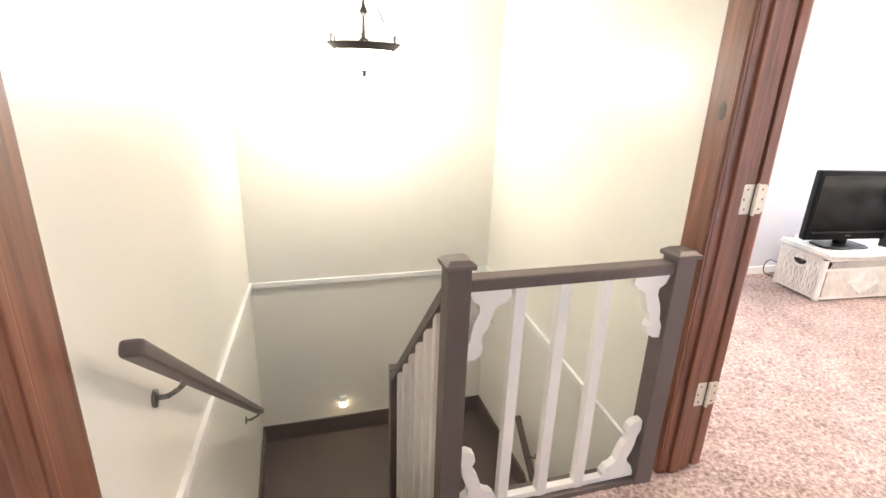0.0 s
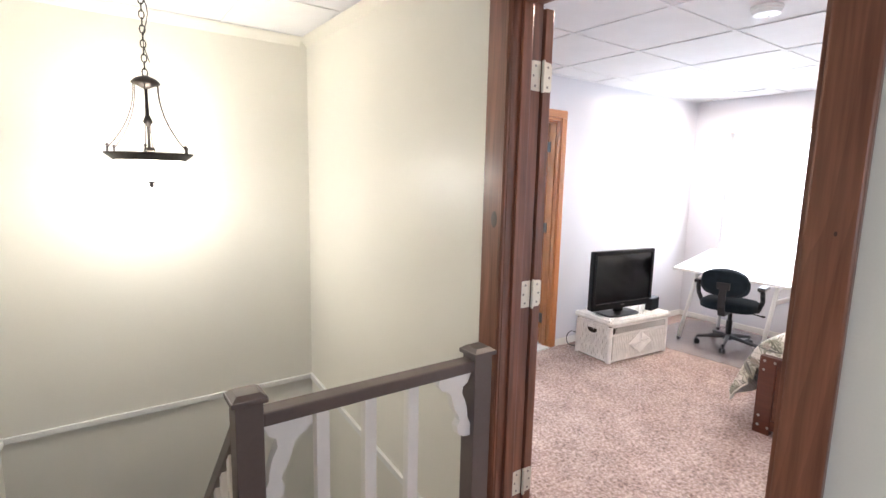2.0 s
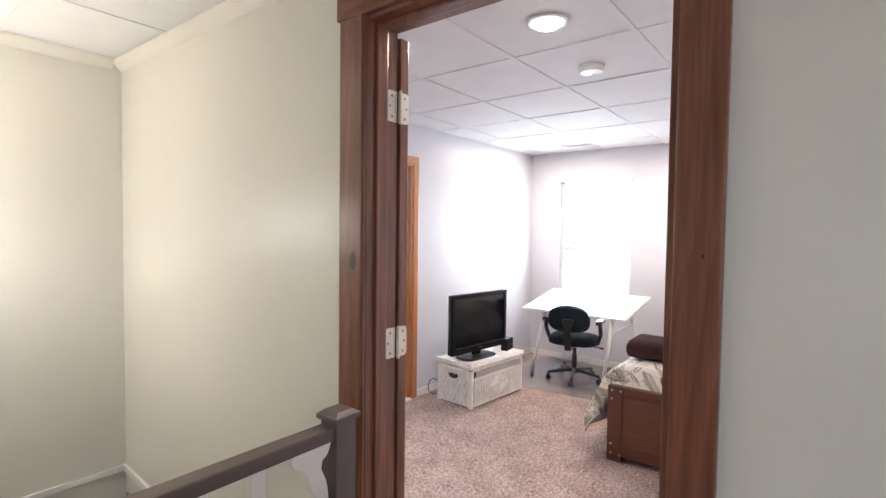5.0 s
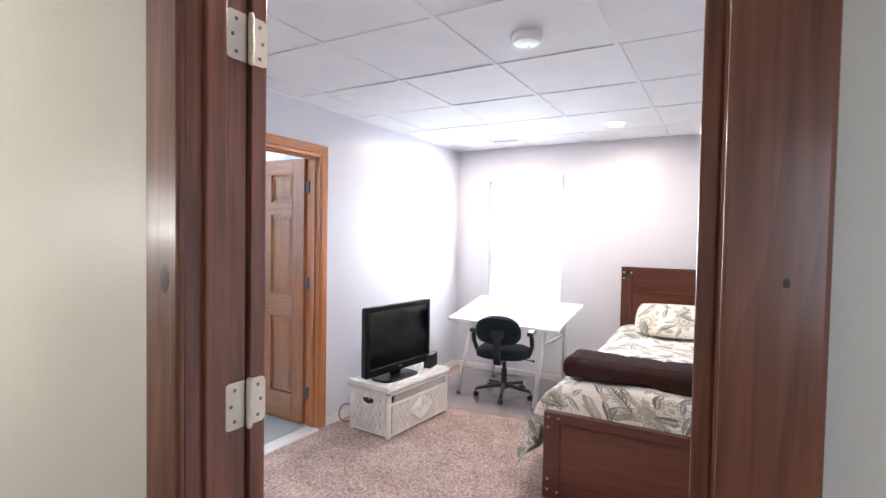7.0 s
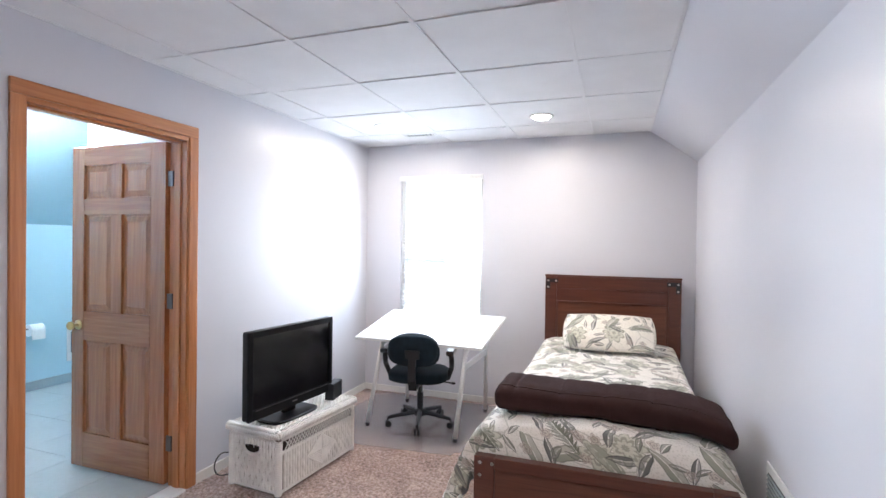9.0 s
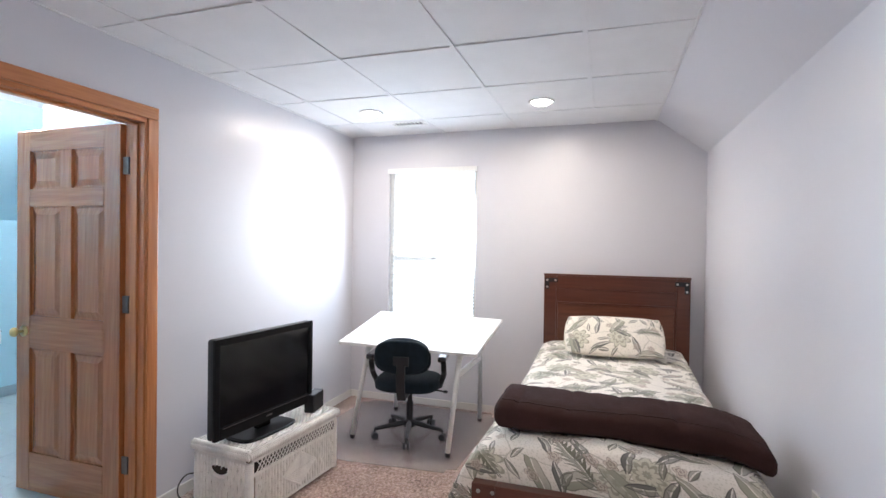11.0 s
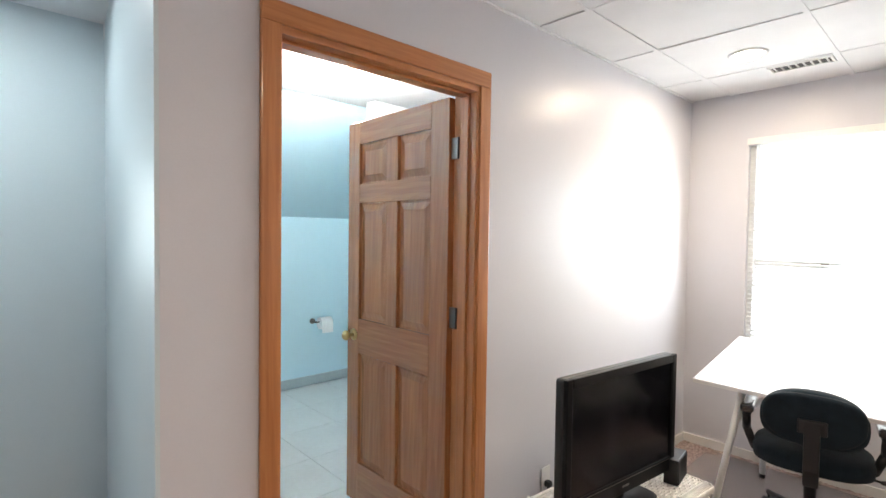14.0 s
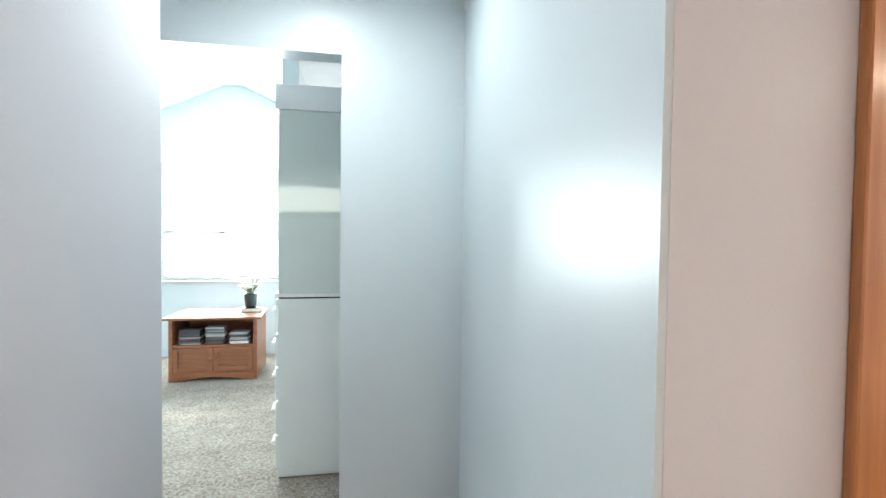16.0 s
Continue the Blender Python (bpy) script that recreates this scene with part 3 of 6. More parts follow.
# baseboards and mouldings
structure(boxpart("baseboard_window", (XW - 0.013, XW, YR, YB, -0.005, 0.058), M_TRIM, bevel=0.004), "white baseboard", "baseboard")
structure(boxpart("baseboard_bath_wall", (3.70, XW - 0.013, YB - 0.013, YB, -0.005, 0.062), M_TRIM, bevel=0.004), "white baseboard", "baseboard")
structure(boxpart("baseboard_bath_wall_b", (2.45, 2.722, YB - 0.013, YB, -0.005, 0.062), M_TRIM, bevel=0.004), "white baseboard", "baseboard")
structure(boxpart("baseboard_low", (XB + 0.02, XW - 0.013, YR, YR + 0.013, -0.005, 0.062), M_TRIM, bevel=0.004), "white baseboard", "baseboard")
bm = bmesh.new()
prism(bm, [(XH, HZ - 0.055), (XH, HZ - 0.003), (XH - 0.045, HZ - 0.003), (XH - 0.038, HZ - 0.015), (XH - 0.012, HZ - 0.045)], "y", -1.3, YS - 0.001)
structure(part("trim_crown_side", bm, M_CREAM), "cream crown moulding", "trim")
bm = bmesh.new()
prism(bm, [(YS, HZ - 0.055), (YS, HZ - 0.003), (YS - 0.045, HZ - 0.003), (YS - 0.038, HZ - 0.015), (YS - 0.012, HZ - 0.045)], "x", XL, XH - 0.047)
structure(part("trim_crown_back", bm, M_CREAM), "cream crown moulding", "trim")

# chair rails of the stairwell
structure(boxpart("trim_rail_back", (XL + 0.016, XH - 0.016, YS - 0.016, YS, 0.115, 0.151), M_TRIM, bevel=0.005), "white chair rail", "trim")
bm = bmesh.new()
prism(bm, [(YS, 0.115), (YS, 0.151), (0.893, 0.504), (0.893, 0.466)], "x", XL, XL + 0.016)
structure(part("trim_rail_west", bm, M_TRIM), "white sloping chair rail", "trim")
bm = bmesh.new()
prism(bm, [(YS, 0.115), (YS, 0.151), (1.53, -0.010), (1.53, -0.046)], "x", XH - 0.016, XH)
structure(part("trim_rail_east", bm, M_TRIM), "white sloping chair rail", "trim")

# side door casing by the stair head, its doorway open to the added room
bm = bmesh.new()
box(bm, XL, XL + 0.018, 0.735, 0.893, 0, 2.16, bevel=0.005)
box(bm, XL, XL + 0.022, 0.765, 0.785, 0, 2.16, bevel=0.003)
structure(part("trim_side_door", bm, M_CASING), "red-brown stained casing of a side door", "trim")
bm = bmesh.new()
box(bm, XL - 0.13, XL + 0.006, 0.737, 0.757, 0, 2.10, bevel=0.003)
box(bm, XL - 0.13, XL + 0.006, -0.10, -0.08, 0, 2.10, bevel=0.003)
box(bm, XL - 0.13, XL + 0.006, -0.08, 0.737, 2.08, 2.10, bevel=0.003)
structure(part("trim_side_jamb", bm, M_CASING), "red-brown stained jamb of the open side doorway", "trim")

# ---- stairs ----
def staircase():
    root = empty("staircase", Matrix.Identity(4), "dark taupe painted staircase with white balusters and landing", "staircase")
    run = (YL - YE) / 5
    for k in range(5):
        y = YE + run * k
        z = -RISE * (k + 1)
        boxpart("tread", (XL + 0.012, 0.495, y - 0.02, y + run, z - 0.03, z), M_TREAD, root, bevel=0.006)
        boxpart("riser", (XL + 0.012, 0.495, y, y + 0.012, z, z + RISE - 0.03), M_STAIR, root)
    boxpart("riser", (XL + 0.012, 0.495, YL - 0.001, YL + 0.011, LAND, LAND + RISE - 0.03), M_STAIR, root)
    for k in range(6):
        y = YL - 0.235 * k
        z = LAND - RISE * (k + 1)
        boxpart("tread", (0.60, XH - 0.014, y - 0.235, y + 0.02, z - 0.03, z), M_TREAD, root, bevel=0.006)
        boxpart("riser", (0.60, XH - 0.014, y - 0.012, y, z, z + RISE - 0.0), M_STAIR, root)
    boxpart("edge_board", (0.50, 1.33, YE - 0.10, YE - 0.012, -0.04, 0.024), M_STAIR, root, "dark taupe sill board", bevel=0.005)
    # upper newel and wall post, with chamfered caps
    for x0, x1, y0, y1, top in ((0.512, 0.584, 1.414, 1.486, 0.950), (1.302, 1.378, 1.414, 1.486, 0.928)):
        p = boxpart("newel_post", (x0, x1, y0, y1, -0.04, top), M_STAIR, root, bevel=0.003)
        bm = bmesh.new()
        box(bm, x0 - 0.011, x1 + 0.011, y0 - 0.011, y1 + 0.011, top, top + 0.016, bevel=0.004)
        cx, cy = (x0 + x1) / 2, (y0 + y1) / 2
        a, b = 0.043, 0.030
        lo = [bm.verts.new((cx + i * a, cy + j * a, top + 0.016)) for i, j in ((-1, -1), (1, -1), (1, 1), (-1, 1))]
        hi = [bm.verts.new((cx + i * b, cy + j * b, top + 0.027)) for i, j in ((-1, -1), (1, -1), (1, 1), (-1, 1))]
        bm.faces.new(hi)
        for i in range(4):
            bm.faces.new((lo[i], lo[(i + 1) % 4], hi[(i + 1) % 4], hi[i]))
        part("post_cap", bm, M_STAIR, p)
    boxpart("top_rail", (0.584, 1.302, 1.420, 1.480, 0.874, 0.914), M_STAIR, root, bevel=0.006)
    boxpart("bottom_rail", (0.584, 1.302, 1.436, 1.464, 0.026, 0.050), M_BALUST, root, "white painted bottom rail", bevel=0.003)
    for x in (0.735, 0.889, 1.044):
        boxpart("baluster", (x, x + 0.040, 1.434, 1.466, 0.024, 0.874), M_BALUST, root, "white painted flat baluster", bevel=0.003)

    def bracket(cx, cz, sx, sz):
        """Scrolled corner bracket sawn from board."""
        outline = [(0.0, 0.0), (0.105, 0.0), (0.108, 0.022), (0.094, 0.040), (0.078, 0.046), (0.066, 0.060), (0.060, 0.085), (0.052, 0.110),
                   (0.040, 0.128), (0.036, 0.145), (0.044, 0.162), (0.040, 0.185), (0.022, 0.198), (0.0, 0.200), (-0.001, 0.165), (0.010, 0.140),
                   (0.012, 0.115), (0.018, 0.090), (0.030, 0.062), (0.028, 0.042), (0.012, 0.030)]
        bm = bmesh.new()
        prism(bm, [(cx + sx * u * 1.3, cz + sz * v * 1.2) for u, v in outline], "y", 1.434, 1.466)
        for u, v in ((0.09, 0.015), (0.02, 0.182)):
            rod(bm, (cx + sx * u * 1.3, 1.433, cz + sz * v * 1.2), (cx + sx * u * 1.3, 1.4345, cz + sz * v * 1.2), 0.0035, seg=8)
        part("bracket", bm, M_BALUST, root, "white painted scroll bracket")
    bracket(0.584, 0.874, 1, -1)
    bracket(1.302, 0.874, -1, -1)
    bracket(0.584, 0.044, 1, 1)
    bracket(1.302, 0.044, -1, 1)
    # sloping balustrade between the flights
    bm = bmesh.new()
    prism(bm, [(1.486, 0.870), (1.486, 0.820), (2.285, 0.020), (2.285, 0.070)], "x", 0.512, 0.562)
    part("sloping_rail", bm, M_STAIR, root)
    boxpart("newel_post", (0.508, 0.566, 2.285, 2.343, LAND, 0.085), M_STAIR, root, bevel=0.003)
    bm = bmesh.new()
    prism(bm, [(1.46, -0.02), (1.46, -0.30), (2.285, -1.10), (2.285, -0.74)], "x", 0.512, 0.562)
    part("stringer", bm, M_STAIR, root)
    bm = bmesh.new()
    prism(bm, [(1.512, 0.005), (1.512, -0.018), (2.285, -0.758), (2.285, -0.735)], "x", 0.500, 0.574)
    part("stringer_cap", bm, M_STAIR, root)
    for k in range(6):
        y = 1.575 + 0.118 * k
        bm = bmesh.new()
        s = -1.0
        top0, bot0 = 0.80 - 1.003 * (y - 1.512), -0.045 - 0.957 * (y - 1.512)
        prism(bm, [(y - 0.018, bot0 + 0.05), (y + 0.018, bot0 + 0.016), (y + 0.018, top0 - 0.01), (y - 0.018, top0 + 0.026)], "x", 0.520, 0.552)
        part("baluster", bm, M_BALUST, root, "white painted flat baluster")
    # skirts
    boxpart("skirt", (XL, XH, YS - 0.014, YS, LAND, LAND + 0.135), M_STAIR, root, "dark taupe skirting", bevel=0.003)
    boxpart("skirt", (XL, XL + 0.012, YL + 0.01, YS - 0.014, LAND, LAND + 0.135), M_STAIR, root, "dark taupe skirting")
    bm = bmesh.new()
    prism(bm, [(1.50, 0.02), (1.50, -0.25), (YL + 0.01, LAND - 0.14), (YL + 0.01, LAND + 0.135)], "x", XL, XL + 0.012)
    part("skirt", bm, M_STAIR, root, "dark taupe skirting")
    bm = bmesh.new()
    prism(bm, [(YS - 0.014, LAND + 0.135), (YS - 0.014, LAND), (YL, LAND), (0.95, -2.33), (0.95, -2.09), (YL + 0.07, LAND + 0.135)], "x", XH - 0.014, XH)
    part("skirt", bm, M_STAIR, root, "dark taupe skirting")


staircase()


def handrail(x, wx, y0, z0, y1, z1, spots, label):
    root = empty("handrail", Matrix.Identity(4), label, "handrail")
    n = Vector((0, y1 - y0, z1 - z0)).normalized()
    bm = bmesh.new()
    L = math.hypot(y1 - y0, z1 - z0)
    rot = Matrix.Rotation(math.atan2(z1 - z0, y1 - y0), 4, "X")
    box(bm, x - 0.019, x + 0.019, (y0 + y1) / 2 - L / 2, (y0 + y1) / 2 + L / 2, (z0 + z1) / 2 - 0.015, (z0 + z1) / 2 + 0.015, bevel=0.010, seg=3, rot=rot)
    part("rail", bm, M_STAIR, root, "dark taupe wooden rail")
    for y in spots:
        z = z0 + (z1 - z0) * (y - y0) / (y1 - y0)
        bm = bmesh.new()
        d = 1 if wx < x else -1
        lean = 0.048 if y1 > y0 else -0.048
        rod(bm, (wx, y + lean, z - 0.088), (wx + d * 0.006, y + lean, z - 0.088), 0.021, seg=16)
        pts = [(wx + d * 0.004, y + lean, z - 0.088), (wx + d * 0.030, y + lean, z - 0.086), (wx + d * 0.055, y + lean * 0.8, z - 0.066), (x, y + lean * 0.2, z - 0.036), (x, y, z - 0.012)]
        for a, b in zip(pts, pts[1:]):
            rod(bm, a, b, 0.0062, seg=10)
            ball(bm, b, 0.0063, u=10, v=6)
        part("bracket", bm, M_STEEL, root, "steel rail bracket", smooth=True)


handrail(-0.150, XL, 0.952, 1.052, 2.625, -0.290, (1.205, 2.53), "dark taupe wooden handrail on steel brackets beside the stair")
handrail(XH - 0.075, XH, 2.56, -0.545, 1.20, -1.80, (2.44,), "dark taupe wooden handrail down the lower flight")


def night_light():
    root = empty("night_light", pose(0.356, YS, -0.860), "small white plug-in night light, glowing warm", "night light")
    boxpart("plate", (-0.035, 0.035, -0.006, 0, -0.055, 0.055), M_WHITEP, root, bevel=0.003)
    boxpart("body", (-0.024, 0.024, -0.032, -0.006, 0.0, 0.05), M_WHITEP, root, bevel=0.005)
    bm = bmesh.new()
    ball(bm, (0, -0.026, -0.012), 0.016, 1, 0.8, 1.5)
    part("bulb", bm, glow("night_bulb", (1.0, 0.78, 0.45), 14), root, "glowing warm bulb", smooth=True)


night_light()


def pendant():
    cx, cy = PENDANT
    rz = 1.630
    root = empty("pendant_light", pose(cx, cy, HZ) @ Matrix.Diagonal((1.055, 1.055, 1, 1)), "dark bronze pendant lamp with a glowing glass bowl on a chain", "pendant lamp")
    z = lambda v: v - HZ
    bm = bmesh.new()
    lathe(bm, [(0.064, -0.002), (0.062, -0.010), (0.045, -0.024), (0.020, -0.034), (0.008, -0.044)])
    part("canopy", bm, M_DARKIRON, root, smooth=True)
    # chain
    bm = bmesh.new()
    zz, k = HZ - 0.045, 0
    while zz > rz + 0.37:
        for i in range(10):
            a, b = 2 * math.pi * i / 10, 2 * math.pi * (i + 1) / 10
            pa = (0.011 * math.cos(a), 0, 0.020 * math.sin(a))
            pb = (0.011 * math.cos(b), 0, 0.020 * math.sin(b))
            if k % 2:
                pa, pb = (0, pa[0], pa[2]), (0, pb[0], pb[2])
            rod(bm, (pa[0], pa[1], pa[2] + z(zz - 0.02)), (pb[0], pb[1], pb[2] + z(zz - 0.02)), 0.0027, seg=6)
        zz -= 0.033
        k += 1
    part("chain", bm, M_DARKIRON, root)
    bm = bmesh.new()
    pts = [(0.012 * math.sin(i * 0.9) + 0.012, 0.006 * math.cos(i), z(HZ - 0.05 - i * 0.037)) for i in range(9)]
    for a, b in zip(pts, pts[1:]):
        rod(bm, a, b, 0.0022, seg=6)
    part("cord", bm, M_BLACK, root)
    bm = bmesh.new()
    lathe(bm, [(0.012, z(rz + 0.365)), (0.045, z(rz + 0.35)), (0.058, z(rz + 0.335)), (0.060, z(rz + 0.328)), (0.030, z(rz + 0.315)), (0.012, z(rz + 0.305))])
    part("crown_plate", bm, M_DARKIRON, root, smooth=True)
    bm = bmesh.new()
    lathe(bm, [(0.007, z(rz + 0.31)), (0.007, z(rz + 0.185)), (0.017, z(rz + 0.16)), (0.020, z(rz + 0.148)), (0.010, z(rz + 0.132)), (0.006, z(rz + 0.127)), (0.006, z(rz + 0.03)), (0.022, z(rz + 0.02)), (0.026, z(rz + 0.005))], seg=14)
    part("stem", bm, M_DARKIRON, root, smooth=True)
    for i in range(6):
        a = 2 * math.pi * i / 6 + 0.35
        bm = bmesh.new()
        pts = []
        for j in range(9):
            f = j / 8
            r = 0.055 + 0.118 * f ** 2.2
            pts.append((r * math.cos(a), r * math.sin(a), z(rz + 0.325 - 0.305 * f)))
        for p, q in zip(pts, pts[1:]):
            rod(bm, p, q, 0.0022, seg=6)
        part("wire", bm, M_DARKIRON, root)
        bm = bmesh.new()
        px, py = 0.176 * math.cos(a), 0.176 * math.sin(a)
        rod(bm, (px, py, z(rz - 0.004)), (px, py, z(rz + 0.026)), 0.005, 0.004, seg=8)
        ball(bm, (px, py, z(rz + 0.03)), 0.007, u=10, v=6)
        part("finial", bm, M_DARKIRON, root, smooth=True)
    bm = bmesh.new()
    seg = 40
    prof = [(0.182, rz), (0.180, rz - 0.008), (0.148, rz - 0.036), (0.140, rz - 0.036), (0.168, rz - 0.006), (0.170, rz)]
    rings = [[bm.verts.new((r * math.cos(2 * math.pi * i / seg), r * math.sin(2 * math.pi * i / seg), z(h))) for i in range(seg)] for r, h in prof]
    for a, b in zip(rings, rings[1:] + rings[:1]):
        for i in range(seg):
            bm.faces.new((a[i], a[(i + 1) % seg], b[(i + 1) % seg], b[i]))
    part("rim", bm, M_DARKIRON, root)
    bm = bmesh.new()
    prof = [(0.141, rz - 0.035), (0.130, rz - 0.070), (0.100, rz - 0.105), (0.055, rz - 0.128), (0.012, rz - 0.136)]
    rings = [[bm.verts.new((r * math.cos(2 * math.pi * i / seg), r * math.sin(2 * math.pi * i / seg), z(h))) for i in range(seg)] for r, h in prof]
    for a, b in zip(rings, rings[1:]):
        for i in range(seg):
            bm.faces.new((a[i], a[(i + 1) % seg], b[(i + 1) % seg], b[i]))
    bowl = part("glass_bowl", bm, glow("glowing_frosted_glass", (1.0, 0.90, 0.72), 5.0), root, "glowing frosted glass bowl", smooth=True)
    bowl.visible_shadow = False
    bm = bmesh.new()
    lathe(bm, [(0.004, z(rz - 0.130)), (0.018, z(rz - 0.136)), (0.016, z(rz - 0.142)), (0.007, z(rz - 0.148)), (0.010, z(rz - 0.158)), (0.003, z(rz - 0.168))], seg=14)
    part("bottom_finial", bm, M_DARKIRON, root, smooth=True)


pendant()

# ---- windows ----
def window(name, m, w, h, label, slat_gap=0.028, meet=0.4):
    """Sash window in local x (width) and z, facing local -y, with a lowered slatted blind."""
    root = new(name)
    root.matrix_world = m
    structure(root, label, "window")
    fr = boxpart
    for dims in ((0, 0.035, 0, 0.09, 0, h), (w - 0.035, w, 0, 0.09, 0, h), (0.035, w - 0.035, 0, 0.09, h - 0.035, h), (0.035, w - 0.035, 0, 0.09, 0, 0.04)):
        fr("window_frame", dims, M_WHITEP, root, bevel=0.004)
    zm = h * meet
    fr("meeting_rail", (0.035, w - 0.035, 0.035, 0.075, zm - 0.02, zm + 0.02), M_WHITEP, root, bevel=0.004)
    fr("sash_lock", (w / 2 - 0.02, w / 2 + 0.02, 0.02, 0.035, zm - 0.005, zm + 0.012), M_STEEL, root, "steel sash lock", bevel=0.003)
    g, nt, b = mat(name + "_glass")
    b.inputs["Base Color"].default_value = (1, 1, 1, 1)
    b.inputs["Roughness"].default_value, b.inputs["Transmission Weight"].default_value, b.inputs["IOR"].default_value = 0.0, 1.0, 1.02
    for z0, z1, y in ((0.04, zm - 0.02, 0.05), (zm + 0.02, h - 0.035, 0.06)):
        pane = fr("pane", (0.035, w - 0.035, y, y + 0.004, z0, z1), g, root, "clear glass pane")
        pane.visible_shadow = False
    return root


M_SLAT, _nt, _b = mat("white_blind_slat")
_b.inputs["Base Color"].default_value = (0.82, 0.83, 0.83, 1)
_b.inputs["Roughness"].default_value = 0.5
_b.inputs["Transmission Weight"].default_value = 0.0
_b.inputs["Subsurface Weight"].default_value = 0.0


def blind(name, m, w, h, label, gap=0.030, tilt=12):
    root = empty(name, m, label, "window blind")
    boxpart("headrail", (-0.012, w + 0.012, -0.072, -0.005, h - 0.040, h + 0.002), M_WHITEP, root, bevel=0.003)
    boxpart("bottom_rail", (0.005, w - 0.005, -0.037, -0.013, 0.0, 0.012), M_WHITEP, root, bevel=0.003)
    bm = bmesh.new()
    a = radians(tilt)
    c, s = math.cos(a) * 0.0125, math.sin(a) * 0.0125
    pts = [(-c, -s), (0, 0.0016), (c, s), (c, s - 0.0007), (0, 0.0009), (-c, -s - 0.0007)]
    prism(bm, pts, "x", 0.004, w - 0.004)
    first = part("slat", bm, M_SLAT, root)
    first.location = (0, -0.025, 0.03)
    k = 1
    while 0.03 + gap * k < h - 0.05:
        o = new("slat", first.data)
        o.parent = root
        o.location = (0, -0.025, 0.03 + gap * k)
        k += 1
    for x in (0.08, w - 0.08):
        bm = bmesh.new()
        rod(bm, (x, -0.025, 0), (x, -0.025, h - 0.03), 0.0012, seg=5)
        part("ladder_cord", bm, M_WHITEP, root)
    bm = bmesh.new()
    rod(bm, (0.05, -0.05, h - 0.04), (0.05, -0.05, h * 0.45), 0.003, seg=6)
    part("wand", bm, M_WHITEP, root, "clear tilt wand")
    return root


M_OUT, _nt, _b = mat("daylight_backdrop")
_b.inputs["Base Color"].default_value = (0.0, 0.0, 0.0, 1)
_b.inputs["Emission Color"].default_value = (0.95, 1.0, 1.0, 1)
_b.inputs["Emission Strength"].default_value = 3.5
window("window_1", pose(XW + 0.04, 2.815, 0.66, 0, 0, -90), 0.83, 1.46, "white vinyl sash window flooded with daylight", meet=0.44)
blind("window_blind", pose(XW + 0.04, 2.805, 0.675, 0, 0, -90), 0.81, 1.44, "white slatted blind lowered over the bedroom window")
structure(boxpart("sill_1", (XW - 0.02, XW + 0.04, 1.975, 2.825, 0.642, 0.66), M_TRIM, bevel=0.004), "white window sill", "trim")
window("window_2", pose(0.02, 8.85, 0.88), 1.31, 1.37, "white wide window flooded with daylight")
blind("window_blind", pose(0.03, 8.85, 0.895), 1.29, 1.35, "white slatted blind lowered over the wide window", gap=0.04)
structure(boxpart("sill_2", (-0.02, 1.37, 8.76, 8.85, 0.855, 0.88), M_TRIM, bevel=0.004), "white window sill", "trim")
structure(boxpart("backdrop_east", (9.0, 9.05, -3, 9, -3, 7), M_OUT), "bright overcast daylight outside", "backdrop")
structure(boxpart("backdrop_north", (-4, 6, 12.0, 12.05, -3, 7), M_OUT), "bright overcast daylight outside", "backdrop")

# ---- ceiling fixtures ----
def ceiling_light(x, y, z, strength, name="recessed_light", color=(1.0, 0.88, 0.72)):
    root = empty(name, pose(x, y, z), "white trimmed recessed ceiling light, lit", "ceiling light", "recessed ceiling lights")
    bm = bmesh.new()
    seg = 32
    prof = [(0.092, 0.0), (0.090, -0.006), (0.072, -0.008), (0.068, 0.004)]
    rings = [[bm.verts.new((r * math.cos(2 * math.pi * i / seg), r * math.sin(2 * math.pi * i / seg), h)) for i in range(seg)] for r, h in prof]
    for a, b in zip(rings, rings[1:]):
        for i in range(seg):
            bm.faces.new((a[i], a[(i + 1) % seg], b[(i + 1) % seg], b[i]))
    part("trim_ring", bm, M_WHITEP, root, smooth=True)
    bm = bmesh.new()
    lathe(bm, [(0.066, -0.002), (0.062, -0.012), (0.048, -0.022), (0.026, -0.028), (0.004, -0.030)], seg=32)
    part("lens", bm, glow("lit_lens", color, strength), root, "glowing lens")
    return root


for lx, ly in LIGHTS:
    ceiling_light(lx, ly, CZ - 0.001, 22)
ceiling_light(3.68, 4.343, CZ - 0.001, 9, color=(0.85, 0.98, 1.0))


def smoke_detector():
    root = empty("smoke_detector", pose(3.075, 1.37, CZ), "round white smoke detector on the ceiling", "smoke detector")
    bm = bmesh.new()
    lathe(bm, [(0.072, 0.0), (0.072, -0.012), (0.066, -0.016), (0.066, -0.022), (0.060, -0.036), (0.030, -0.040)], seg=32)
    part("housing", bm, M_WHITEP, root, smooth=False)
    bm = bmesh.new()
    rod(bm, (0.03, 0, -0.043), (0.03, 0, -0.038), 0.007, seg=12)
    part("test_button", bm, M_TBAR, root)


smoke_detector()


